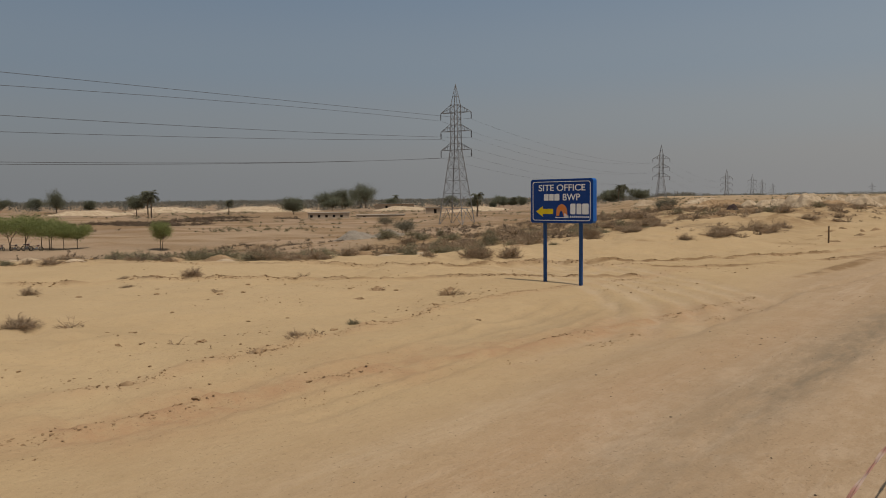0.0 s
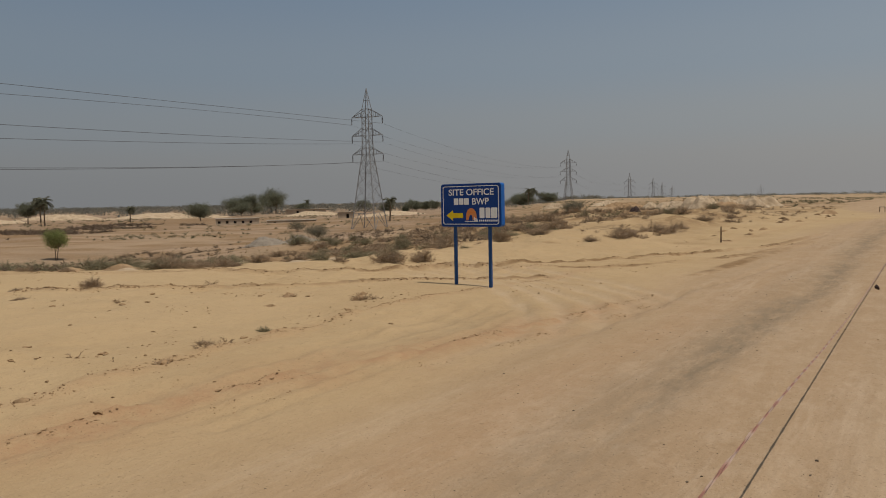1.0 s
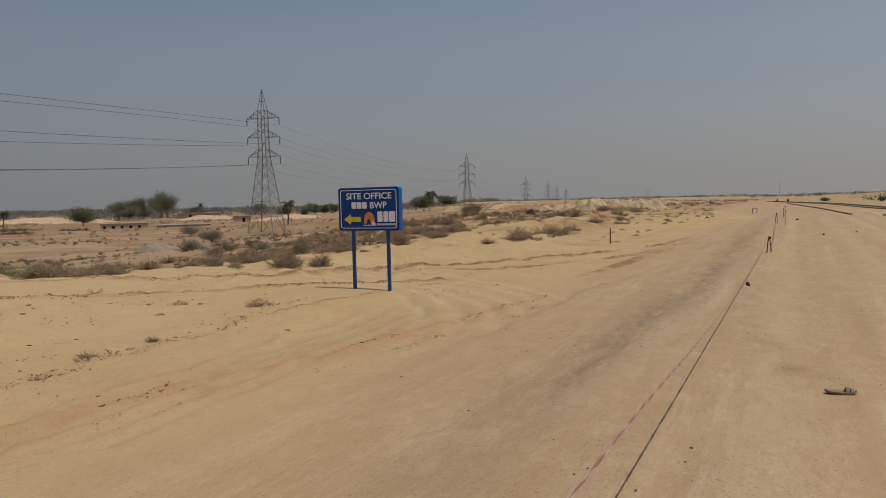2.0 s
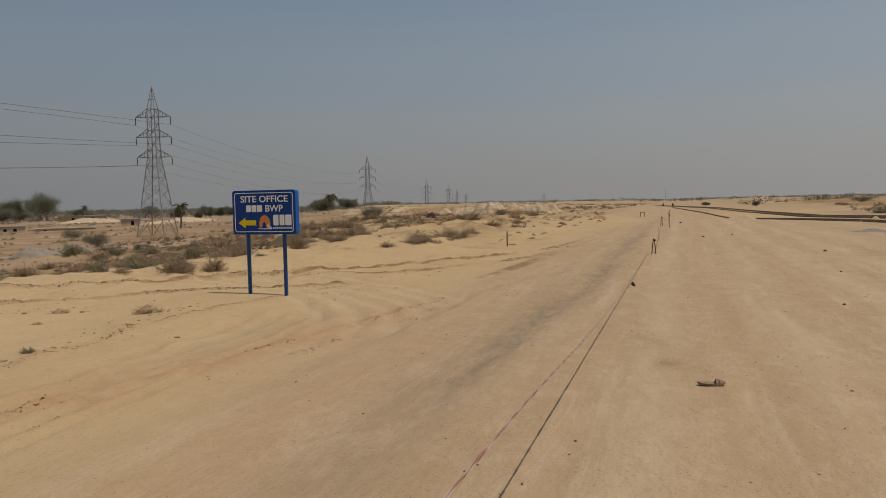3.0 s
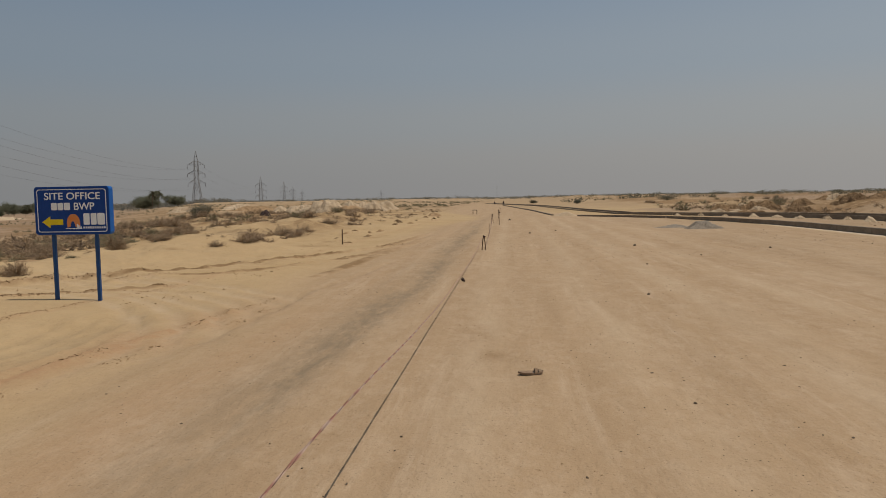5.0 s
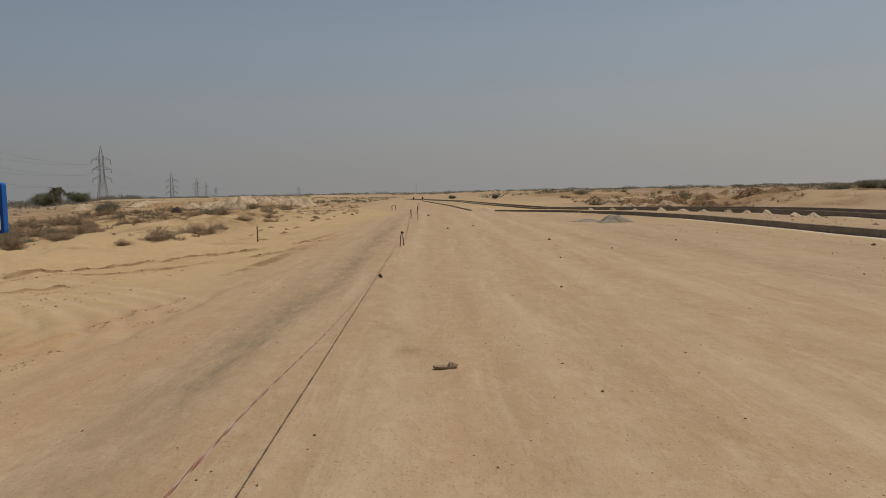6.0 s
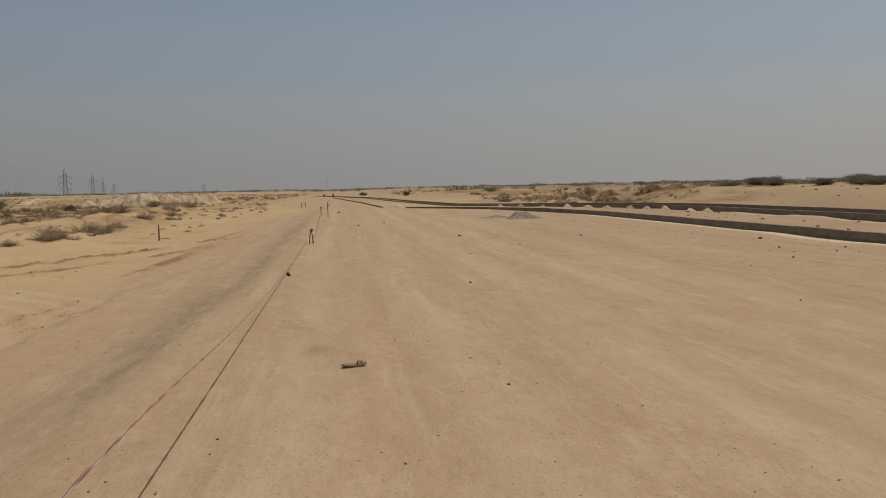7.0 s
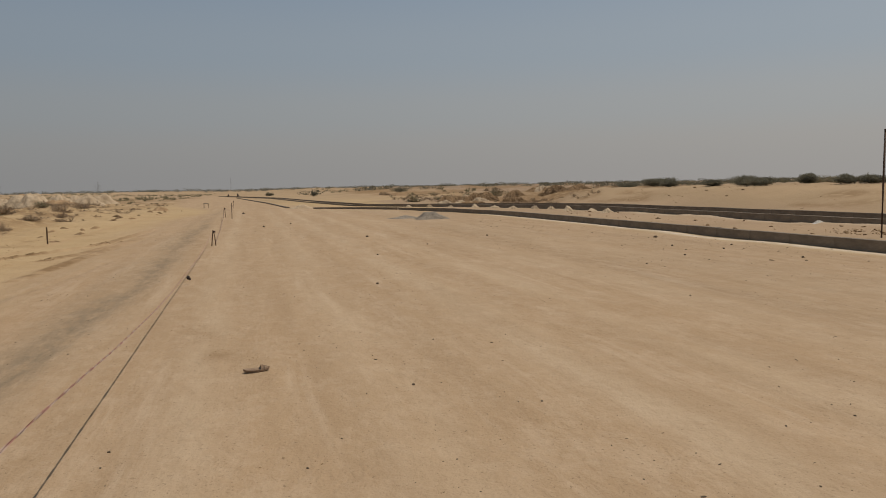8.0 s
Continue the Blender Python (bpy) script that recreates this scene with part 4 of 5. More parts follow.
spots = np.stack([rng.uniform(19, 34, 420), rng.uniform(58, 100, 420)], 1)
scrub_field("dead scrub on the broken brown earth", 30, patchy(spots, 5, 119, 0.05), (0.4, 1.1), SCRUB)
spots = np.stack([-13 - 27 * rng.uniform(0, 1, 900), rng.uniform(44, 98, 900)], 1)
scrub_field("brown scrub on dark soil before the sand heaps", 34, patchy(spots, 6, 120, -0.1), (0.5, 1.3), SCRUB)


def tree(seed, label, name, height, spread, trunks, material, leaf, count, at, category="tree", clear=0.35, group=""):
    """Tapered trunk and limbs with a crown of clumped leaves, uneven and with gaps."""
    rng = np.random.default_rng(seed)
    t = thing(name, label, category, at, group)
    bm = bmesh.new()
    tips = []
    for k in range(trunks):
        a = 6.2832 * k / max(trunks, 1) + rng.uniform(-0.4, 0.4)
        lean = 0.16 if trunks > 1 else 0.05
        p = Vector((0.06 * height * math.cos(a), 0.06 * height * math.sin(a), -0.15)) if trunks > 1 else Vector((0, 0, -0.15))
        r = height * (0.022 if height > 5 else 0.015)
        fork = Vector((p.x + lean * height * math.cos(a) * clear, p.y + lean * height * math.sin(a) * clear, height * clear))
        mid = p.lerp(fork, 0.5) + Vector((rng.normal(0, 0.02 * height), rng.normal(0, 0.02 * height), 0))
        tube(bm, [p, mid, fork], [r * 1.25, r, r * 0.8])
        for j in range(6 if trunks == 1 else 4):
            b = a + 6.2832 * j / 5 + rng.uniform(-0.5, 0.5)
            reach = spread * rng.uniform(0.18, 0.42)
            e = fork + Vector((reach * math.cos(b), reach * math.sin(b), height * rng.uniform(0.14, 0.48)))
            m = fork.lerp(e, 0.5) + Vector((0, 0, 0.04 * height))
            tube(bm, [fork, m, e], [r * 0.55, r * 0.4, r * 0.15], 5)
            tips += [m, e]
            for _ in range(2):
                g = m + Vector((rng.normal(0, 0.13) * spread, rng.normal(0, 0.13) * spread, abs(rng.normal(0.1, 0.1)) * height))
                beam(bm, m, g, r * 0.25, r * 0.1, 4)
                tips.append(g)
    part("trunk", bm, BARK, t)
    tips = np.array([v[:] for v in tips])
    k = rng.integers(0, len(tips), count)
    at_ = tips[k] + rng.normal(0, 1, (count, 3)) * (0.115 * spread, 0.115 * spread, 0.075 * height)
    at_[:, 2] = np.clip(at_[:, 2], height * clear * 0.85, height * 1.04)
    crown = new("crown", quads_mesh("crown", leaves(rng, at_, rng.uniform(0.6, 1.4, count) * leaf), material))
    crown.parent = t
    return t


def palm(seed, at, height):
    rng = np.random.default_rng(seed)
    t = thing("date_palm", "dark date palm with a slim trunk on the far plain", "palm tree", at)
    bm = bmesh.new()
    p = Vector((0, 0, -0.2))
    line = [p] + [Vector((0.05 * k, 0.03 * k * rng.normal(), height * 0.72 * (k + 1) / 5)) for k in range(5)]
    tube(bm, line, [0.22 - 0.014 * k for k in range(6)], 7)
    p = line[-1]
    part("trunk", bm, BARK, t)
    out = []
    for k in range(34):
        a, up_ = rng.uniform(0, 6.2832), rng.uniform(-0.5, 1.3)
        pos, rise = np.array(p[:]), up_
        long = height * rng.uniform(0.24, 0.32)
        for j in range(9):
            way = np.array([math.cos(a) * math.cos(rise), math.sin(a) * math.cos(rise), math.sin(rise)])
            nxt = pos + way * long / 9
            for s in (-1, 1):
                w = unit(way * 0.6 + s * np.array([-math.sin(a), math.cos(a), -0.25]))
                out.append(blades(rng, nxt[None], w[None], np.array([height * 0.07]), np.array([height * 0.028])))
            out.append(blades(rng, pos[None], way[None], np.array([long / 8]), np.array([0.09])))
            pos, rise = nxt, rise - 0.16
    crown = new("fronds", quads_mesh("fronds", np.concatenate(out), PALM))
    crown.parent = t
    return t


def on_land(x, y, sink=0.05):
    return (x, y, land_at(x, y) - sink)


for k, (x, y, h, w, n) in enumerate(((-66.4, 34.3, 3.0, 1.75, 2), (-80.3, 25.7, 3.6, 4.2, 2), (-80.8, 27.2, 3.75, 4.0, 2), (-78.9, 28.1, 3.6, 3.6, 1), (-76.6, 28.0, 3.3, 3.2, 2),
                                      (-74.4, 28.4, 2.95, 2.8, 1), (-74.8, 29.9, 2.65, 2.5, 1), (-82.5, 24.0, 3.4, 3.6, 1))):
    tree(300 + k, "small round-crowned green acacia on bare sand", "acacia", h, w * 1.1, n, ACACIA, 0.095, 8500, on_land(x, y), clear=0.36, group="acacias on the plain")
palm(401, on_land(-212.8, 107.3, 0.1), 9.6)
palm(402, on_land(-213.9, 106.8, 0.1), 9.0)
palm(403, on_land(-234.0, 147.7, 0.1), 6.6)
palm(404, on_land(-310.0, 311.0, 0.1), 8.6)
palm(405, on_land(-104.5, 131.7, 0.1), 6.4)
palm(406, on_land(-139.0, 268.0, 0.1), 8.0)
palm(407, on_land(-149.0, 292.0, 0.1), 9.0)
for k, (x, y, h, w) in enumerate(((-350, 131.5, 13, 8.5), (-257, 124, 8.2, 6.2), (-212, 160.5, 8.0, 9.0), (-290, 239, 12.5, 10), (-281, 243, 12, 9), (-330, 300, 16, 13),
                                   (-344, 318, 18, 15), (-337, 307, 18, 12), (-306, 303, 7.2, 8.5), (-378, 158, 8.8, 6), (-150, 287, 6.5, 8), (-160, 300, 7.5, 9), (-132, 272, 6.0, 8),
                                   (-176, 330, 8.0, 10), (-400, 140, 9, 9), (-415, 128, 8, 10), (-290, 340, 8, 9), (-262, 352, 9, 9), (-352, 296, 16, 13), (-312, 288, 13, 12), (-300, 262, 9, 11), (-275, 232, 9.5, 10), (-347, 312, 13, 12), (-199.5, 262.9, 5.0, 3.6), (-232, 316, 7.0, 5.0), (-192.1, 268.3, 4.6, 5), (-226.5, 324.8, 7.5, 5.0), (-240, 300, 5, 6), (-183, 281, 5, 4.5))):
    tree(500 + k, "haze-paled dark green tree standing on the far plain", "tree", h, w, 1, WOOD_LEAF, 0.36, 7000, on_land(x, y, 0.1), clear=0.16 + 0.16 * (k % 3 == 1), group="trees on the far plain")
for k, (x, y, h, w) in enumerate(((-31.6, 70.8, 2.0, 2.6), (-101.0, 98.5, 3.3, 4.4), (-62.7, 64.5, 2.3, 3.2), (37.5, 59.0, 1.1, 2.6), (48.0, 61.5, 1.5, 3.6), (50.6, 60.0, 1.1, 3.2), (38.5, 67.0, 1.1, 2.6), (35.2, 57.0, 1.05, 2.0), (35.0, 54.0, 0.85, 1.6), (36.2, 45.8, 1.2, 2.0), (31.0, 147.0, 2.1, 4.8), (13.6, 149.0, 1.5, 1.6), (5.6, 182.0, 1.3, 2.2), (35.0, 42.8, 0.9, 2.2), (36.5, 40.0, 0.95, 1.3), (36.6, 37.0, 0.9, 1.2), (37.4, 35.9, 0.85, 1.6), (37.0, 51.0, 0.7, 1.4))):
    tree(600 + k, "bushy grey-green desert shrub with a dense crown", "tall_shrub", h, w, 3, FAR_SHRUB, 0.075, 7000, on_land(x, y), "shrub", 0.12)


def far_woods(label, seed, spots, tall, low=0.5, material=None):
    rng = np.random.default_rng(seed)
    out = []
    for x, y in spots:
        h = rng.uniform(*tall)
        n = 66
        d = unit(rng.normal(size=(n, 3))) * rng.uniform(0, 1, (n, 1)) ** 0.42
        at_ = np.array([x, y, 0]) + d * (h * 0.95, h * 0.95, h * low * 0.9) + (0, 0, h * low * 0.75)
        out.append((leaves(rng, at_, rng.uniform(0.12, 0.23, n) * h), x, y))
    zs = land(np.array([o[1] for o in out]), np.array([o[2] for o in out]))
    q = np.concatenate([o[0] + (0, 0, z) for o, z in zip(out, zs)])
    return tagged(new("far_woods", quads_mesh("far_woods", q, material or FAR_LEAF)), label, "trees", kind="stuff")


def around(rng, n, d0, d1, a0, a1):
    d, a = rng.uniform(d0, d1, n), np.radians(rng.uniform(a0, a1, n))
    return np.stack([-d * np.sin(a), d * np.cos(a)], 1)


# horizon woods get their haze from the paled leaf colour
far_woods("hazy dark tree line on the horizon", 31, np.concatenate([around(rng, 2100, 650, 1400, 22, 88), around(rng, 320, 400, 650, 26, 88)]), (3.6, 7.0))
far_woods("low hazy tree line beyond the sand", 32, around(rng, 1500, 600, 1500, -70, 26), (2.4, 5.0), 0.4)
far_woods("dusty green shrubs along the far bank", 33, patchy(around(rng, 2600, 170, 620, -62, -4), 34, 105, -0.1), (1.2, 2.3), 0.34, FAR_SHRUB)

ridge_scrub = np.stack([rng.uniform(-360, -130, 1500), rng.uniform(95, 260, 1500)], 1)
scrub_field("dry scrub on the far sand ridges", 27, patchy(ridge_scrub, 22, 87, 0.05), (0.8, 2.6), SCRUB_GREEN)

# ---- heaps ----


def heap(name, x, y, w, d, h, material, seed, label, category="heap", turn_=0.0, group="", rugged=0.0):
    bm = bmesh.new()
    rng = random.Random(seed)
    rings, n = (20, 56) if w > 4 else (12, 34)
    z0 = land_at(x, y)
    c, s = math.cos(radians(turn_)), math.sin(radians(turn_))
    peak = 0.45 if name == "gravel_heap" else 0.3 if name == "sand_heap" and w > 4 else 0.0
    rows, feet = [], []
    for i in range(rings + 1):
        f = i / rings
        row = []
        for k in range(n if i else 1):
            a = 6.2832 * k / n
            lump = 1 + 0.34 * noise.noise((2.0 * math.cos(a) + seed, 2.0 * math.sin(a), f * 1.5))
            px, py = f * w / 2 * lump * math.cos(a), f * d / 2 * lump * math.sin(a)
            top = h * (0.5 * (1 + math.cos(math.pi * f)) * (1 - peak) + peak * (1 - f)) * (1 + 0.3 * noise.noise((px * 2.2 / w * 2, py * 2.2 / d * 2, seed * 3.1)))
            top += h * (0.20 * noise.noise((px * 7 / w, py * 7 / d, seed * 1.7)) + 0.12 * noise.noise((px * 17 / w, py * 17 / d, seed * 2.3))) * (1 - f * f)
            if rugged:
                top += h * rugged * (0.5 * noise.noise((px * 2.6 + seed, py * 2.6, 1.3)) + rng.uniform(-0.16, 0.16)) * 3.4 * f * (1 - f)
            elif w > 5:
                top += h * rng.uniform(-0.035, 0.035) * (1 - f)
            elif w < 1:
                top += h * rng.uniform(-0.22, 0.22) * (1 - f)
            gx, gy = x + px * c - py * s, y + px * s + py * c
            row.append(bm.verts.new((px * c - py * s, px * s + py * c, top - z0 - f * (0.06 * max(h, 0.3) + 0.0035 * max(0.0, math.hypot(x, y) - 25)))))
            feet.append((gx, gy))
        rows.append(row)
    feet = np.array(feet)
    for v, z in zip([v for row in rows for v in row], land(feet[:, 0], feet[:, 1])):
        v.co.z += z
    for k in range(n):
        bm.faces.new((rows[0][0], rows[1][k], rows[1][(k + 1) % n]))
    for i in range(1, rings):
        for k in range(n):
            bm.faces.new((rows[i][k], rows[i + 1][k], rows[i + 1][(k + 1) % n], rows[i][(k + 1) % n]))
    ob = new(name, finish(name, bm, material, w >= 1 and not rugged))
    ob.matrix_world = pose(x, y, z0)
    return tagged(ob, label, category, group)


for k, (x, y, w, d, h) in enumerate(((-24.3, 90, 5.6, 5.0, 1.6), (-22.2, 87.5, 5.4, 4.4, 1.8), (-20.9, 90.5, 5.2, 5.0, 1.3), (-19.4, 86.5, 5.2, 4.4, 1.45), (-18.2, 88, 5.6, 4.6, 1.25), (-16.8, 87, 6.0, 5.0, 1.05), (-15.7, 89.5, 5.4, 4.6, 0.95),
                                      (-26.5, 93, 5.5, 5.0, 1.0), (-24.6, 97, 6.0, 5.5, 1.3), (-29.0, 95, 5.0, 4.6, 0.9), (-32.2, 98, 5.5, 5.0, 1.0))):
    heap("sand_heap", x, y, w, d, h, HEAP, 10 + k, "pale heap of dumped sand on the desert floor", "sand heap", 25 * k, "dumped sand heaps")
for k, (x, y, w, d, h) in enumerate(((-38, 104, 9, 6, 0.9), (-34, 118, 12, 8, 1.1), (-48, 130, 13, 9, 1.0), (-58, 150, 15, 10, 1.1), (-44, 165, 18, 12, 1.4), (-28, 112, 8, 5, 0.8), (-52, 118, 9, 6, 0.8), (-66, 140, 12, 8, 1.0))):
    heap("sand_heap", x, y, w, d, h, HEAP if k % 2 else BROWN_HEAP, 22 + k, "rough heap of sand and earth dumped on the desert", "sand heap", 25 * k, "dumped sand heaps", 0.55)
heap("earth_heap", -16.6, 74, 7, 4, 0.9, BROWN_HEAP, 31, "low brown heap of dug earth", "earth heap", 20)
for k, (x, y, w, h, a) in enumerate(((-9.9, 9.25, .9, .07, 120), (-8.42, 9.5, .65, .07, 110), (-8.75, 10.0, .4, .05, 100), (-9.2, 8.2, .4, .03, 20), (-12.7, 6.9, .4, .04, 60))):
    heap("earth_clump", x, y, w, w * 0.36, h, BROWN_HEAP, 140 + k, "crumbled clump of brown earth on sand", "earth clump", a)
heap("earth_heap", -7.0, 66, 3.0, 1.6, 0.35, BROWN_HEAP, 32, "low brown heap of dug earth by the road", "earth heap", 70)
heap("gravel_heap", -53.4, 47.6, 6.2, 4.2, 0.85, GRAVEL, 33, "grey gravel heap tipped on the plain", "gravel heap", 40)
heap("gravel_heap", -50.6, 49.8, 5.4, 3.6, 0.72, GRAVEL, 34, "small grey gravel heap on the plain", "gravel heap", 10)
heap("gravel_heap", 9.35, 35.7, 2.3, 1.5, 0.42, GRAVEL, 35, "grey gravel heap on the edge of the road", "gravel heap", 15)
heap("gravel_heap", 8.3, 37.4, 2.6, 1.6, 0.15, GRAVEL, 36, "low spread of grey gravel on the road", "gravel heap", 5)
heap("sand_heap", 4.7, 62.2, 3.2, 1.8, 0.35, HEAP, 37, "low sand heap in the gap between kerb walls", "sand heap")
for k in range(11):
    y = 37 + 2.1 * k
    x = float(np.interp(y, (40, 48, 54, 59.3), (21.0, 19.4, 16.6, 13.1))) - 1.0 + 0.2 * math.sin(k * 2.1)
    heap("sand_heap", x, y, 1.1 + 0.3 * math.sin(k * 1.3), 0.9, 0.22 + 0.05 * math.sin(k * 3.7), HEAP, 50 + k, "small pale sand heap beside the kerb wall", "sand heap", 30 * k, "small heaps along the wall")
for k, (x, y, w, d, h) in enumerate(((-330, 175, 60, 26, 2.8), (-300, 205, 70, 30, 2.4), (-280, 118, 50, 24, 1.9), (-262, 196, 46, 22, 2.0), (-235, 240, 60, 28, 2.0), (-150, 190, 60, 30, 1.5))):
    heap("sand_ridge", x, y, w, d, h, HEAP, 70 + k, "long pale sand ridge on the far plain", "sand ridge", 60 + 9 * k, "", 0.5)
rng = np.random.default_rng(37)
for k in range(30):           # wind-blown mounds along the brow
    y = rng.uniform(7, 19)
    x = np.interp(y, EDGE_Y, EDGE_X) + rng.uniform(-5.5, 0.4)
    w = rng.uniform(0.6, 1.6)
    heap("sand_mound", x, y, w, w * rng.uniform(0.5, 0.8), w * rng.uniform(0.05, 0.11), HEAP if k % 3 else BROWN_HEAP, 90 + k, "pale wind-blown mound of sand among scrub", "sand mound", 40 * k)
rng = np.random.default_rng(43)
for k in range(26):           # torn-up earth beyond the drain
    y = rng.uniform(58, 84)
    x = y * math.tan(radians(rng.uniform(15.2, 21.5) if k < 17 else rng.uniform(22, 26.5)))
    w = rng.uniform(1.6, 4.6)
    heap("earth_bank", x, y, w, w * 0.5, w * rng.uniform(0.10, 0.17), EARTH_CUT if k % 3 else HEAP, 170 + k, "torn-up clump of brown earth on the sand bank", "earth bank", -25 + 17 * (k % 4), "", 0.9)
for k in range(22):           # broken earth along the left edge of the road
    y = rng.uniform(27, 66)
    x = np.interp(y, (27, 40, 52, 66), (-6.6, -7.6, -7.0, -5.6)) + rng.normal(0, 0.55)
    w = rng.uniform(0.6, 1.7)
    heap("earth_clump", x, y, w, w * 0.35, w * rng.uniform(0.05, 0.09), EARTH_CUT if k % 2 else BROWN_HEAP, 210 + k, "broken clump of brown earth by the road", "earth clump", 70 + 30 * (k % 3), "", 0.8)

# ---- kerb walls and what lies about them ----


def kerb_wall(name, line, highs, label, long=1.0):
    """A low wall of concrete panels set end to end along a broken line, with the wall's height at each bend."""
    w = thing(name, label, "kerb wall")
    bm = bmesh.new()
    add_box(bm, (1.0, 0.20, 1.0), (0, 0, 0), 0.006)
    panel = finish("panel", bm, CONCRETE)
    rng = random.Random(len(line) + int(highs[0] * 100))
    for (ax, ay), (bx, by), ha, hb in zip(line[:-1], line[1:], highs[:-1], highs[1:]):
        reach = math.hypot(bx - ax, by - ay)
        n = max(1, round(reach / long))
        a = math.degrees(math.atan2(by - ay, bx - ax))
        for k in range(n):
            f = (k + 0.5) / n
            x, y, high = ax + (bx - ax) * f, ay + (by - ay) * f, ha + (hb - ha) * f
            top = (0.0 if x > 12.5 else land_at(x, y)) + high + rng.uniform(-0.008, 0.008)
            o = new("panel", panel)
            o.parent = w
            tall = high + 0.35
            slope = math.degrees(math.atan2(hb - ha, reach))
            o.matrix_basis = pose(x, y, top - tall / 2, rng.uniform(-0.4, 0.4), -slope, a + rng.uniform(-0.15, 0.15)) @ Matrix.Diagonal((reach / n - 0.001, 1, tall, 1))


def beside(line, off):
    out = []
    for i, (x, y) in enumerate(line):
        ax, ay = line[max(i - 1, 0)]
        bx, by = line[min(i + 1, len(line) - 1)]
        d = math.hypot(bx - ax, by - ay)
        out.append((x + off * (by - ay) / d, y - off * (bx - ax) / d))
    return out


NEAR_DRAIN = [(21.0, -6), (21.0, 40), (19.4, 48), (16.6, 54.0), (13.1, 59.3)]
FAR_DRAIN = [(13.1, 59.5), (9.6, 65.4), (7.2, 90), (4.5, 133), (-6.9, 201)]
kerb_wall("kerb_wall", [(13.85, -4), (13.85, 20), (13.8, 36), (13.0, 44), (11.1, 52)], (0.27, 0.27, 0.27, 0.24, 0.17), "weathered grey concrete kerb wall at the road's edge", 1.5)
kerb_wall("kerb_wall", [(11.0, 52.2), (8.0, 57.3), (5.6, 60.5)], (0.17, 0.15, 0.10), "low grey concrete kerb wall curving along the road", 1.5)
kerb_wall("kerb_wall", [(3.7, 64), (2.6, 88), (-1.6, 150)], (0.10, 0.11, 0.12), "grey concrete kerb wall along the far road", 2.6)
kerb_wall("drain_wall", NEAR_DRAIN, (0.28, 0.28, 0.25, 0.21, 0.16), "weathered grey concrete wall of a long drain", 1.5)
kerb_wall("drain_wall", beside(NEAR_DRAIN, 1.6), (0.37, 0.37, 0.32, 0.26, 0.19), "weathered grey concrete back wall of a long drain", 1.5)
kerb_wall("drain_wall", FAR_DRAIN, (0.16, 0.13, 0.12, 0.12, 0.12), "low grey concrete wall of a far drain", 2.6)
kerb_wall("drain_wall", beside(FAR_DRAIN, 1.6), (0.19, 0.16, 0.15, 0.15, 0.15), "low grey concrete back wall of a far drain", 2.6)


def stone(name, x, y, size, material, seed, label, category="stone", flat=0.6, lift=0.3):
    rng = np.random.default_rng(seed)
    bm = bmesh.new()
    bmesh.ops.create_icosphere(bm, subdivisions=2, radius=0.5)
    for v in bm.verts:
        k = 1 + 0.6 * noise.noise(v.co * 3.6 + Vector((seed, 0, 0)))
        v.co = Vector((v.co.x * k, v.co.y * k * 0.75, v.co.z * k * flat)) * size
    ob = new(name, finish(name, bm, material))
    ob.matrix_world = pose(x, y, float(surface(np.array([x]), np.array([y]))[0][0]) + size * flat * lift, 0, 0, rng.uniform(0, 360))
    return tagged(ob, label, category)


for k, (x, y, s) in enumerate(((1.52, 5.80, .055), (-0.71, 4.85, .035), (2.35, 12.2, .09), (4.1, 24.0, .16), (0.5, 4.2, .03), (6.4, 9.0, .05), (9.8, 14.2, .1), (11.6, 12.6, .12), (12.14, 19.2, .2),
                               (10.9, 16.4, .12), (11.5, 15.1, .1), (12.4, 16.0, .12), (3.3, 17.5, .08), (5.2, 20.0, .09), (7.9, 22.6, .12), (0.9, 33.0, .2), (2.2, 35.0, .16), (8.1, 13.0, .07))):
    stone("stone", x, y, s * 0.62, PEBBLE, 700 + k, "dark stone lying on the dirt road", "stone")
for k, (x, y, s) in enumerate(((-10.1, 8.75, .13), (-9.65, 9.5, .12), (-11.4, 6.9, .16), (-11.0, 7.1, .13), (-6.75, 4.5, .24), (-6.6, 3.0, .2), (-6.35, 1.75, .22), (-7.3, 6.0, .14), (-8.1, 3.6, .1), (-8.8, 4.1, .13), (-9.9, 5.2, .1), (-7.9, 4.5, .16),
                               (-12.3, 6.2, .14), (-13.1, 5.2, .16), (-9.2, 8.2, .14), (-7.6, 8.3, .12), (-12.2, 8.0, .12), (-6.2, 7.6, .1), (-5.6, 3.1, .12), (-5.4, 4.1, .1))):
    stone("clod", x, y, s * 0.75, CLOD, 800 + k, "brown clod of dry earth on loose sand", "clod", 0.42, 0.15)


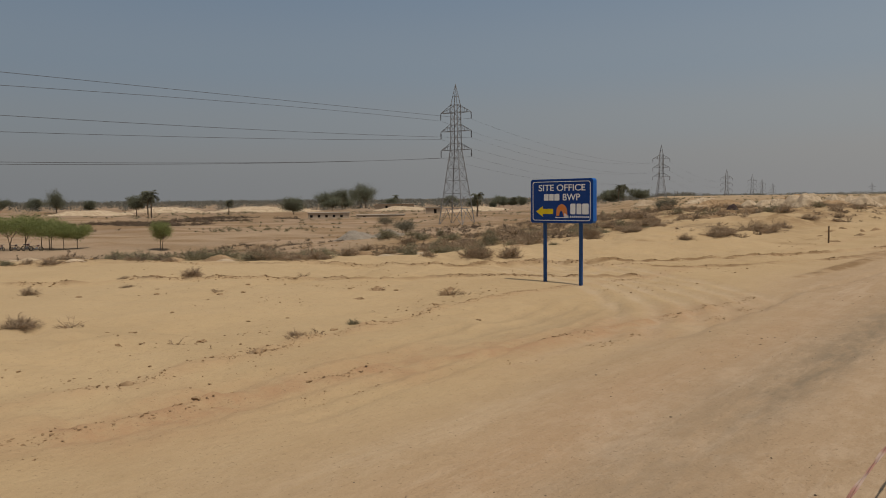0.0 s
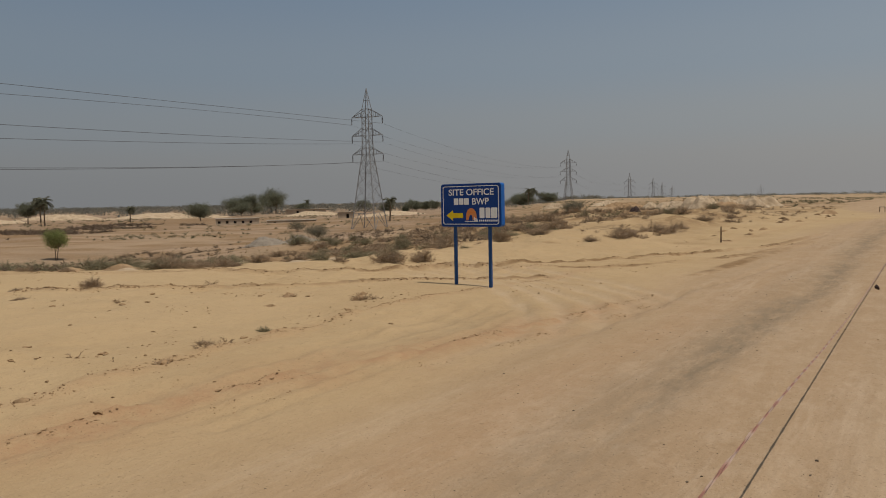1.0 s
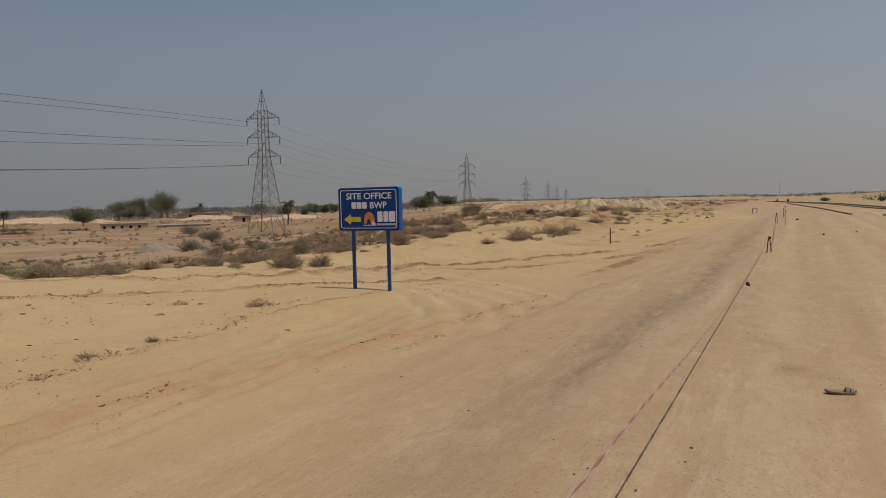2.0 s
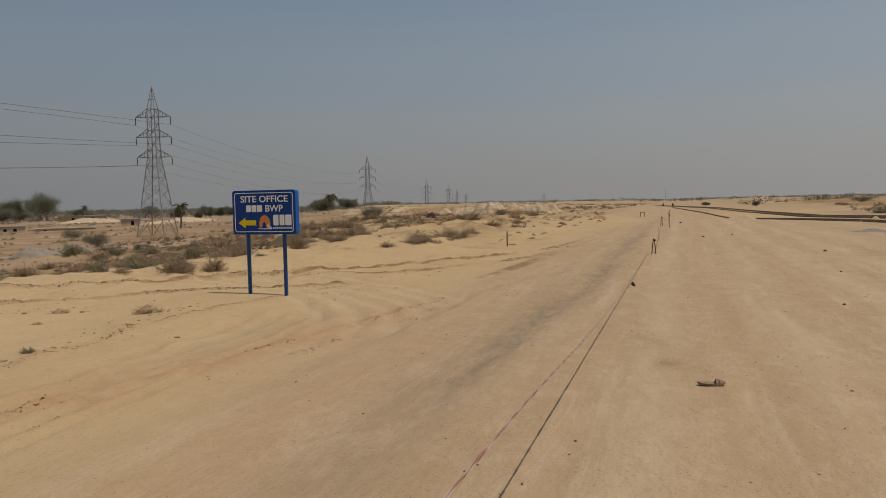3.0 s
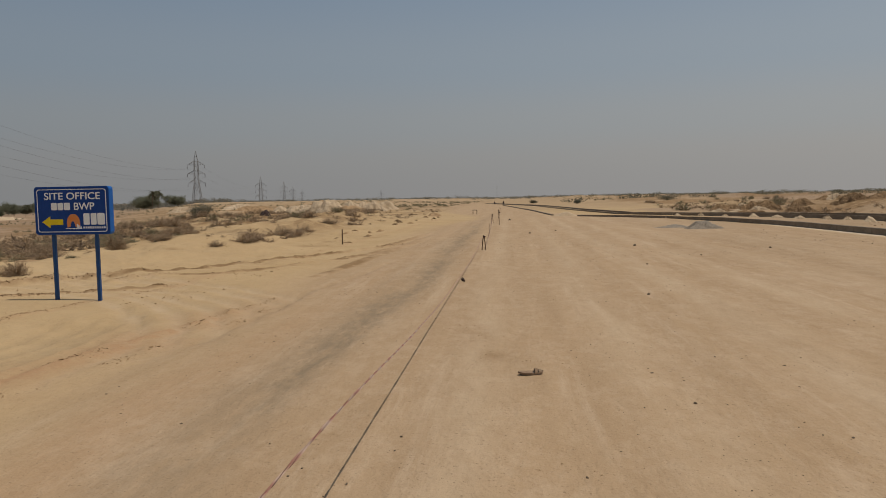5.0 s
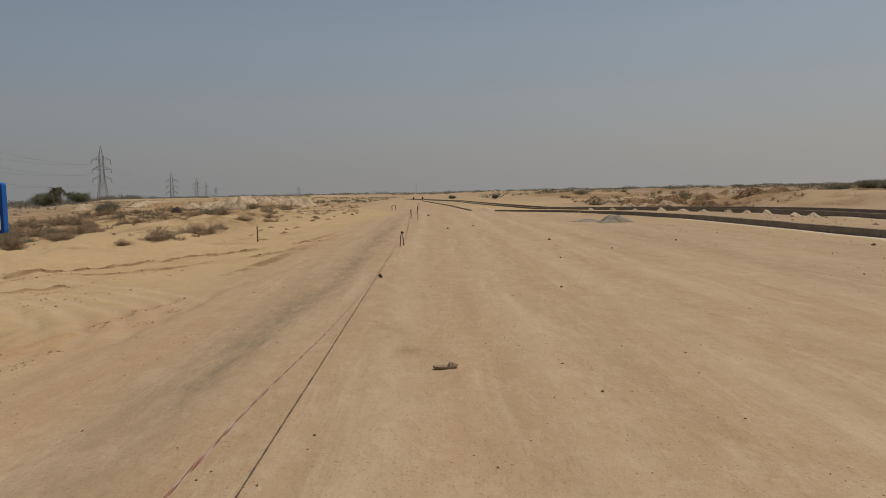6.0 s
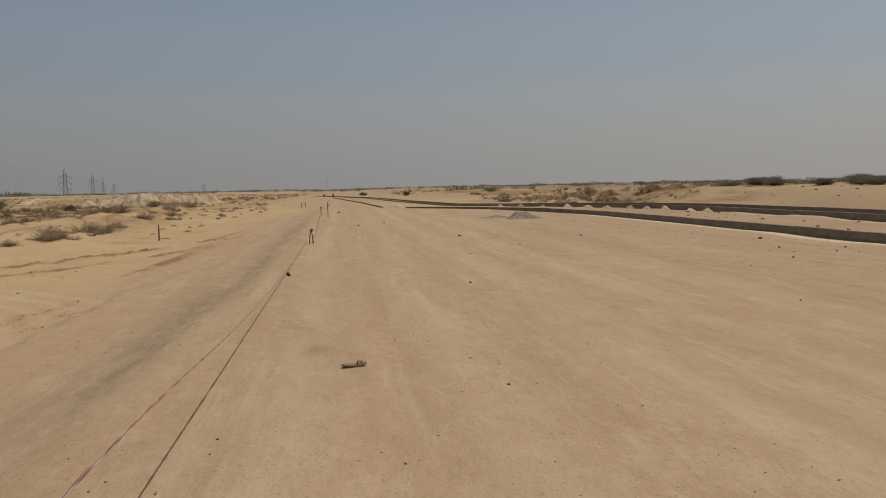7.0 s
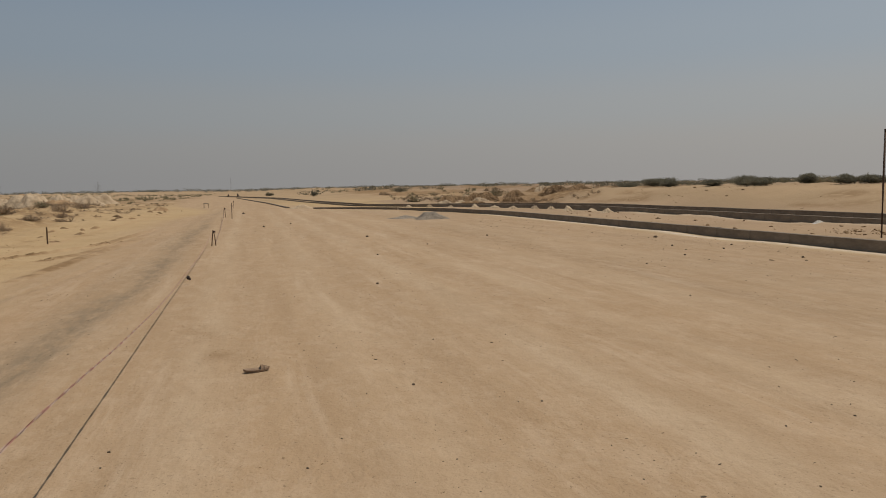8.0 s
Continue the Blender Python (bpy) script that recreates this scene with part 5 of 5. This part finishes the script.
def scatter_stones(label, seed, spots, size, material, flat=0.6):
    """Grit and crumbs too many to count, as one mesh."""
    rng = np.random.default_rng(seed)
    bm = bmesh.new()
    bmesh.ops.create_icosphere(bm, subdivisions=1, radius=0.5)
    base = np.array([v.co[:] for v in bm.verts])
    tri = np.array([[v.index for v in f.verts] for f in bm.faces])
    bm.free()
    n = len(spots)
    z = surface(spots[:, 0], spots[:, 1])[0]
    size_ = size[0] * (size[1] / size[0]) ** (rng.uniform(0, 1, n) ** 1.7)
    da = rng.uniform(0.45, 1.5, (n, len(base), 1)) * base[None] * size_[:, None, None]
    da = da * np.stack([rng.uniform(0.7, 2.0, n), rng.uniform(0.5, 1.1, n), np.full(n, flat)], 1)[:, None, :]
    a = rng.uniform(0, 6.2832, (n, 1))
    da = np.stack([da[..., 0] * np.cos(a) - da[..., 1] * np.sin(a), da[..., 0] * np.sin(a) + da[..., 1] * np.cos(a), da[..., 2]], -1)
    co = da + np.stack([spots[:, 0], spots[:, 1], z + 0.12 * size_], 1)[:, None, :]
    faces = (tri[None] + (np.arange(n) * len(base))[:, None, None]).reshape(-1, 3)
    me = bpy.data.meshes.new("grit")
    me.from_pydata(co.reshape(-1, 3).tolist(), [], faces.tolist())
    me.materials.append(material)
    return tagged(new("grit", me), label, "grit", kind="stuff")


def along(rng, line, n, spread, y0=-99, y1=99):
    line = np.array(line)
    seg = np.hypot(*np.diff(line, axis=0).T)
    t = rng.uniform(0, seg.sum(), n)
    cum = np.concatenate([[0], np.cumsum(seg)])
    p = np.stack([np.interp(t, cum, line[:, 0]), np.interp(t, cum, line[:, 1])], 1)
    p = p + rng.normal(0, spread, (n, 2))
    return p[(p[:, 1] > y0) & (p[:, 1] < y1)]


def beside_line(line, off):
    return [(x + off, y) for x, y in line]


rng = np.random.default_rng(17)
crumbs = np.concatenate([patchy(along(rng, RIDGE_A, 9000, 0.08, 0, 13), 0.5, 91, 0.0), patchy(along(rng, RIDGE_B, 9000, 0.06, 0, 14), 0.6, 92, -0.3),
                         patchy(along(rng, beside_line(RIDGE_A, 0.55), 3500, 0.06, 0, 12), 0.6, 90, 0.15), patchy(along(rng, beside_line(RIDGE_B, -0.9), 4000, 0.3, 0, 14), 0.9, 89, 0.25)])
ruts = np.concatenate([patchy(along(rng, TURN_A, 5200, 0.07, 3, 24), 0.8, 93, -0.35), patchy(along(rng, TURN_B, 5200, 0.07, 3, 26), 0.8, 94, -0.2),
                       patchy(along(rng, TURN_C, 1200, 0.08, 3, 26), 1.0, 88, 0.0), patchy(along(rng, ((-5.0, 15), (-8.6, 40), (-7.5, 50), (-5.0, 58)), 300, 0.35, 24, 60), 2, 95, 0.0)])
scatter_stones("brown clods thrown up along wheel ruts", 48, ruts, (0.007, 0.045), CLOD, 0.6)
scatter_stones("crumbs of dry brown earth along the ridges", 41, crumbs, (0.005, 0.028), CLOD)
loose = np.stack([rng.uniform(-20, -5.5, 5600), rng.uniform(0.5, 24, 5600)], 1)
scatter_stones("scattered crumbs of earth on the loose sand", 42, patchy(loose, 1.3, 96, 0.25), (0.006, 0.045), CLOD)
road_grit = np.stack([rng.uniform(-3.5, 13, 7000), rng.uniform(2.5, 32, 7000)], 1)
scatter_stones("dark grit on the compacted dirt road", 43, patchy(road_grit, 1.4, 97, 0.0), (0.004, 0.020), PEBBLE)
scuffs = np.concatenate([np.stack([rng.normal(x, 0.13, 18), rng.normal(y, 0.16, 18)], 1) for x, y in ((-0.48, 9.06), (-0.10, 7.58), (-0.3, 8.5), (0.35, 4.35), (0.3, 7.2))])
scatter_stones("brown crumbs in scuffed places on the road", 49, scuffs, (0.005, 0.018), CLOD)
heavy = np.concatenate([np.stack([rng.normal(x, r, n), rng.normal(y, r * 1.3, n)], 1) for x, y, r, n in ((-6.75, 13.2, 0.45, 60), (-6.3, 12.3, 0.35, 36), (-8.05, 9.5, 0.35, 44), (-7.7, 8.2, 0.4, 40), (-7.35, 7.5, 0.35, 34),
                        (-9.85, 6.95, 0.35, 40), (-10.6, 6.05, 0.2, 14), (-7.7, 4.2, 0.35, 40), (-6.65, 4.45, 0.14, 40), (-8.9, 5.4, 0.5, 24), (-11.8, 7.2, 0.4, 26), (-10.5, 21.2, 0.5, 40), (-7.2, 25.5, 0.6, 40))])
scatter_stones("dark clods strewn over the trampled sand", 50, heavy, (0.008, 0.045), CLOD, 0.5)
edge_grit = np.stack([rng.normal(11.8, 1.1, 170), rng.uniform(7, 34, 170)], 1)
scatter_stones("dark stones along the foot of the kerb wall", 44, edge_grit, (0.012, 0.055), PEBBLE)
bank_grit = np.concatenate([np.stack([rng.uniform(27, 36, 240), rng.uniform(14, 70, 240)], 1), np.stack([rng.uniform(15, 20, 160), rng.uniform(8, 40, 160)], 1)])
scatter_stones("dark stones and clods on the sand bank", 45, bank_grit, (0.03, 0.15), CLOD)
rubble = np.stack([rng.normal(18.6, 0.8, 120), rng.normal(18.0, 0.6, 120)], 1)
scatter_stones("broken brick rubble between the walls", 46, rubble, (0.03, 0.13), CLOD)
slope_grit = patchy(by_edge(rng, 900, 8, 70, 0, 40), 4, 98, -0.1)
scatter_stones("stones and clods on the scrubby slope", 47, slope_grit, (0.08, 0.28), CLOD)


def sandal():
    s = thing("sandal", "worn brown leather sandal lying on the dirt road", "sandal", (0.235, 6.66, float(surface(np.array([0.235]), np.array([6.66]))[0][0]) + 0.002), turn_=6)
    bm = bmesh.new()           # foot-shaped sole, curled up at heel and toe
    n, rows = 13, []
    for i in range(n):
        f = i / (n - 1)
        x = -0.118 + 0.236 * f
        w = 0.052 * math.sqrt(max(0.0, 1 - abs(2 * f - 1) ** 2.6)) * (0.86 + 0.2 * f) + 0.004
        z = 0.012 + 0.05 * abs(f - 0.45) ** 2.2
        rows.append([bm.verts.new((x, k * w, z + dz)) for k, dz in ((-1, 0.008), (0, 0.001), (1, 0.008), (1, -0.010), (-1, -0.010))])
    for p, q in zip(rows[:-1], rows[1:]):
        for k in range(5):
            bm.faces.new((p[k], q[k], q[(k + 1) % 5], p[(k + 1) % 5]))
    bm.faces.new(rows[0]), bm.faces.new(rows[-1][::-1])
    part("sole", bm, SOLE, s)
    for x0, x1, high in ((0.035, 0.062, 0.042), (0.070, 0.094, 0.032)):     # two toe straps
        bm = bmesh.new()
        rows = []
        for k in range(10):
            a = math.pi * k / 9
            y, z = -0.047 * math.cos(a), 0.014 + high * math.sin(a)
            rows.append([bm.verts.new((x0, y, z)), bm.verts.new((x1, y * 0.97, z)), bm.verts.new((x1, y * 0.9, z - 0.004)), bm.verts.new((x0, y * 0.92, z - 0.004))])
        for p, q in zip(rows[:-1], rows[1:]):
            for k in range(4):
                bm.faces.new((p[k], p[(k + 1) % 4], q[(k + 1) % 4], q[k]))
        part("strap", bm, SOLE, s)


sandal()

# ---- stakes, tape and poles ----


def tape(points, label, wide=0.018, turns=1.1):
    """A twisted ribbon through the points."""
    pts = np.array(points, float)
    ys = np.arange(pts[0, 1], pts[-1, 1], 0.04)
    xs, zs = np.interp(ys, pts[:, 1], pts[:, 0]), np.interp(ys, pts[:, 1], pts[:, 2])
    for a in (xs, zs):
        pad = np.pad(a, 12, mode='edge')
        a[:] = np.convolve(pad, np.ones(25) / 25, 'valid')
    under = surface(xs, ys)[0]
    bm = bmesh.new()
    prev = None
    for k, (x, y, z) in enumerate(zip(xs, ys, zs)):
        a = turns * 6.2832 * y + 1.2 * noise.noise((0, y * 0.9, 3.3)) * 3
        w = wide / 2 * (0.85 + 0.2 * noise.noise((5, y * 2.3, 1)))
        d, e = Vector((math.cos(a) * w, 0, math.sin(a) * w)), Vector((-math.sin(a) * w * 0.7, 0, math.cos(a) * w * 0.7))
        z = max(z, under[k] + 0.035)
        c = Vector((x, y, z))
        four = [bm.verts.new(c - d), bm.verts.new(c + d), bm.verts.new(c - e), bm.verts.new(c + e)]
        if prev:
            bm.faces.new((prev[0], prev[1], four[1], four[0]))
            bm.faces.new((prev[2], prev[3], four[3], four[2]))
        prev = four
    return tagged(new("barrier_tape", finish("barrier_tape", bm, TAPE, True)), label, "tape")


LEAN = math.cos(up) / math.sin(up)
tape([(-0.985 + LEAN * z, y, z) for y, z in ((-1.5, 0.78), (1, 0.75), (2, 0.73), (3.3, 0.67), (4.6, 0.57), (6, 0.45), (9, 0.26), (11.5, 0.16), (14, 0.13), (18, 0.08), (20.5, 0.16), (22.55, 0.42))],
     "faded red and white barrier tape strung between stakes")
tape([(-0.78, 23.0, 0.05), (-0.80, 25, 0.06), (-0.9, 32, 0.1), (-1.0, 39, 0.26), (-1.15, 46.4, 0.55)], "faded barrier tape sagging between stakes", 0.028)
tape([(-1.15, 46.5, 0.55), (-0.9, 52, 0.2), (-0.8, 58, 0.4), (-0.9, 64, 0.2), (-1.0, 70, 0.5)], "faded barrier tape along the far road", 0.022)


def stake(x, y, high, label, thick=0.022, material=None, legs=1, lean=0.0):
    s = thing("stake", label, "stake", (x, y, land_at(x, y)), "stakes along the road")
    for k in range(legs):
        bm = bmesh.new()
        off = (k - (legs - 1) / 2) * 0.16
        tube(bm, [(off, 0.04 * k, -0.25), (off * 0.45 + lean, 0.02 * k, high * 0.55), (off * 0.08 + lean * 1.3, 0.012 * k, high * (1 - 0.06 * k))], [thick, thick * 0.95, thick * 0.8])
        part("stick", bm, material or TIMBER, s)
    return s


stake(-0.65, -1.5, 0.9, "weathered wooden stake holding barrier tape")
for x, y, h, legs in ((-0.80, 22.6, 0.48, 2), (-1.15, 46.4, 0.62, 2), (-0.65, 43.3, 0.85, 1), (-0.95, 58.0, 0.7, 1), (-1.0, 70.0, 0.7, 1)):
    s = stake(x, y, h, "dark wooden stake with a rag and barrier tape", 0.017, legs=legs)
    bm = bmesh.new()
    bmesh.ops.create_icosphere(bm, subdivisions=2, radius=0.028)
    for v in bm.verts:
        v.co = Vector((v.co.x * 1.3 + 0.02, v.co.y * 0.8, v.co.z * 1.2 + h * 0.9)) * 1.0 + Vector((0.02, 0, 0)) * noise.noise(v.co * 20)
    part("rag", bm, DARK, s, "dark rag tied round the stake")
stake(-6.27, 26.5, 0.56, "thin upright wooden stake in the sand", 0.03)
bm = bmesh.new()           # dark rag knotted on the tape
bmesh.ops.create_icosphere(bm, subdivisions=2, radius=0.04)
for v in bm.verts:
    v.co = Vector((v.co.x * 0.9, v.co.y * 0.9, v.co.z * 1.15)) + Vector((1, 0, -0.4)) * 0.05 * max(0, -v.co.z / 0.05) + Vector((1, 1, 1)) * 0.03 * noise.noise(v.co * 30)
rag = new("rag", finish("rag", bm, DARK))
rag.matrix_world = pose(-0.86, 13.5, 0.12) @ Matrix.Scale(0.8, 4)
tagged(rag, "dark rag knotted on the barrier tape", "rag")

p = thing("pole", "tall thin rusty iron pole standing behind the kerb wall", "pole", (17.14, 15.87, land_at(17.14, 15.87)))
bm = bmesh.new()
tube(bm, [(0, 0, -0.4), (0.0, 0, 1.5), (0.01, 0, 2.95)], [0.028, 0.027, 0.025], 8)
part("shaft", bm, RUST, p, smooth=True)
bm = bmesh.new()
beam(bm, (0.01, 0, 2.95), (0.01, 0, 2.99), 0.034, 0.03, 8)
part("cap", bm, RUST, p)

bench = thing("small_table", "small pale table with dark legs at the roadside", "table", (-3.6, 73.0, land_at(-3.6, 73.0)))
bm = bmesh.new()
add_box(bm, (1.15, 0.6, 0.1), (0, 0, 0.72), 0.02)
part("tabletop", bm, ROOF, bench)
bench.scale = (0.4, 0.45, 0.6)
for x in (-0.48, 0.48):
    for y in (-0.22, 0.22):
        bm = bmesh.new()
        add_box(bm, (0.11, 0.09, 0.75), (x, y, 0.31), 0.01)
        part("leg", bm, TIMBER, bench)
# unidentified dark object, built as a rounded lump
heap("tarpaulin_bundle", -27.6, 79.0, 2.0, 1.4, 0.62, DARK, 120, "dark lump on the sand", "bundle")
# small dark object on the road, built as a flat heap
heap("earth_heap", -0.05, 52.5, 0.5, 0.4, 0.09, DARK, 121, "small dark heap on the road", "heap")
# two unidentified dark objects far down the road, built as heaps
for k, (x, y, w) in enumerate(((-4.2, 188, 1.1), (-1.9, 188, 0.95))):
    heap("earth_heap", x, y, w, 0.8, 0.75, DARK, 122 + k, "dark lump on the far road", "earth heap")
heap("sack", 20.3, 21.6, 0.7, 0.4, 0.08, SACKING, 125, "white plastic sack by the drain wall", "sack")

# ---- buildings and what stands under the trees ----


def house(name, label, at, turn_, w, d, h, openings, roof_over=0.25):
    b = thing(name, label, "building", at, "", turn_)
    bm = bmesh.new()
    xs = [-w / 2]
    for x, ow, z0, z1 in openings:
        xs += [x - ow / 2, x + ow / 2]
    xs.append(w / 2)
    for i in range(0, len(xs), 2):        # piers between the openings
        add_box(bm, (xs[i + 1] - xs[i], 0.3, h + 1), ((xs[i] + xs[i + 1]) / 2, -d / 2 + 0.15, (h - 1) / 2))
    for x, ow, z0, z1 in openings:
        add_box(bm, (ow, 0.298, h - z1), (x, -d / 2 + 0.15, (h + z1) / 2))
        add_box(bm, (ow, 0.298, z0 + 1), (x, -d / 2 + 0.15, (z0 - 1) / 2))
    part("wall", bm, BRICK_WALL, b)
    for sx, sy, ww, dd in ((0, d / 2 - 0.15, w - 0.02, 0.3), (-w / 2 + 0.15, 0, 0.3, d - 0.62), (w / 2 - 0.15, 0, 0.3, d - 0.62)):
        bm = bmesh.new()
        add_box(bm, (ww, dd, h + 1), (sx, sy, (h - 1) / 2))
        part("wall", bm, BRICK_WALL, b)
    bm = bmesh.new()
    add_box(bm, (w + 2 * roof_over, d + 2 * roof_over, 0.16), (0, 0, h + 0.082), 0.03)
    part("roof", bm, ROOF, b, "pale flat roof slab")
    # a near-black plate in each opening paints the unlit room behind it
    for x, ow, z0, z1 in openings:
        bm = bmesh.new()
        add_box(bm, (ow - 0.01, 0.05, z1 - z0 - 0.01), (x, -d / 2 + 0.25, (z0 + z1) / 2))
        part("window", bm, GLOOM, b)
    return b


def facing(x, y):
    return math.degrees(math.atan2(-x, y)) - 0


house("brick_building", "low brown brick building with dark window openings", (-153.0, 127.5, -3.95), facing(-153, 127.5), 11.0, 6.0, 2.05,
      [(x, 0.7, 0.9, 1.55) for x in (-4.6, -2.6, -0.6, 1.4, 3.4)])
house("long_shed", "long low brick shed with a pale roof", (-144.5, 139.0, -4.0), facing(-144.5, 139), 13.0, 5.0, 1.3, [(x, 0.7, 0.6, 1.05) for x in (-4.5, 0.5)])
house("pale_shed", "long shed with a whitish roof among trees", (-262.0, 262.0, -3.2), facing(-262, 262), 20.0, 7.0, 2.3, [(-4, 1.2, 0.2, 1.6), (4, 1.2, 0.2, 1.6)], 0.6)
house("pale_hut", "small whitewashed hut on the plain", (-148.0, 165.0, -3.0), facing(-148, 165), 5.0, 4.0, 1.9, [(0.5, 0.8, 0.1, 1.5)], 0.3)


def motorbike(at, turn_):
    m = thing("motorbike", "dark motorbike parked in the trees' shade", "motorbike", at, "parked motorbikes", turn_)
    for x in (-0.62, 0.62):
        bm = bmesh.new()
        n, r = 18, 0.29
        for k in range(n):
            a, b = 6.2832 * k / n, 6.2832 * (k + 1) / n
            beam(bm, (x + r * math.cos(a), 0, 0.30 + r * math.sin(a)), (x + r * math.cos(b), 0, 0.30 + r * math.sin(b)), 0.045, n=5)
        part("wheel", bm, TYRE, m)
    bm = bmesh.new()
    beam(bm, (-0.62, 0, 0.3), (-0.1, 0, 0.42), 0.04), beam(bm, (0.62, 0, 0.3), (0.38, 0, 0.92), 0.04), beam(bm, (-0.1, 0, 0.42), (0.4, 0, 0.8), 0.05)
    add_box(bm, (0.36, 0.26, 0.3), (0.02, 0, 0.42), 0.04)
    part("frame", bm, STEEL, m)
    bm = bmesh.new()
    add_box(bm, (0.42, 0.26, 0.2), (0.2, 0, 0.78), 0.06)
    part("tank", bm, RED_PAINT, m)
    bm = bmesh.new()
    add_box(bm, (0.62, 0.24, 0.1), (-0.3, 0, 0.76), 0.04)
    part("seat", bm, BLACK_PAINT, m)
    bm = bmesh.new()
    beam(bm, (0.36, -0.34, 1.0), (0.36, 0.34, 1.0), 0.02, n=5)
    part("handlebar", bm, STEEL, m)
    return m


bike = motorbike(on_land(-77.5, 26.2, 0), 20)
bike.scale = (0.8, 0.8, 0.8)
for x, y, a in ((-79.0, 25.6, 35), (-76.2, 26.6, 75), (-80.6, 24.9, 10)):
    copy_thing(bike, pose(*on_land(x, y, 0), 0, 0, a) @ Matrix.Diagonal((0.8, 0.8, 0.8, 1)))
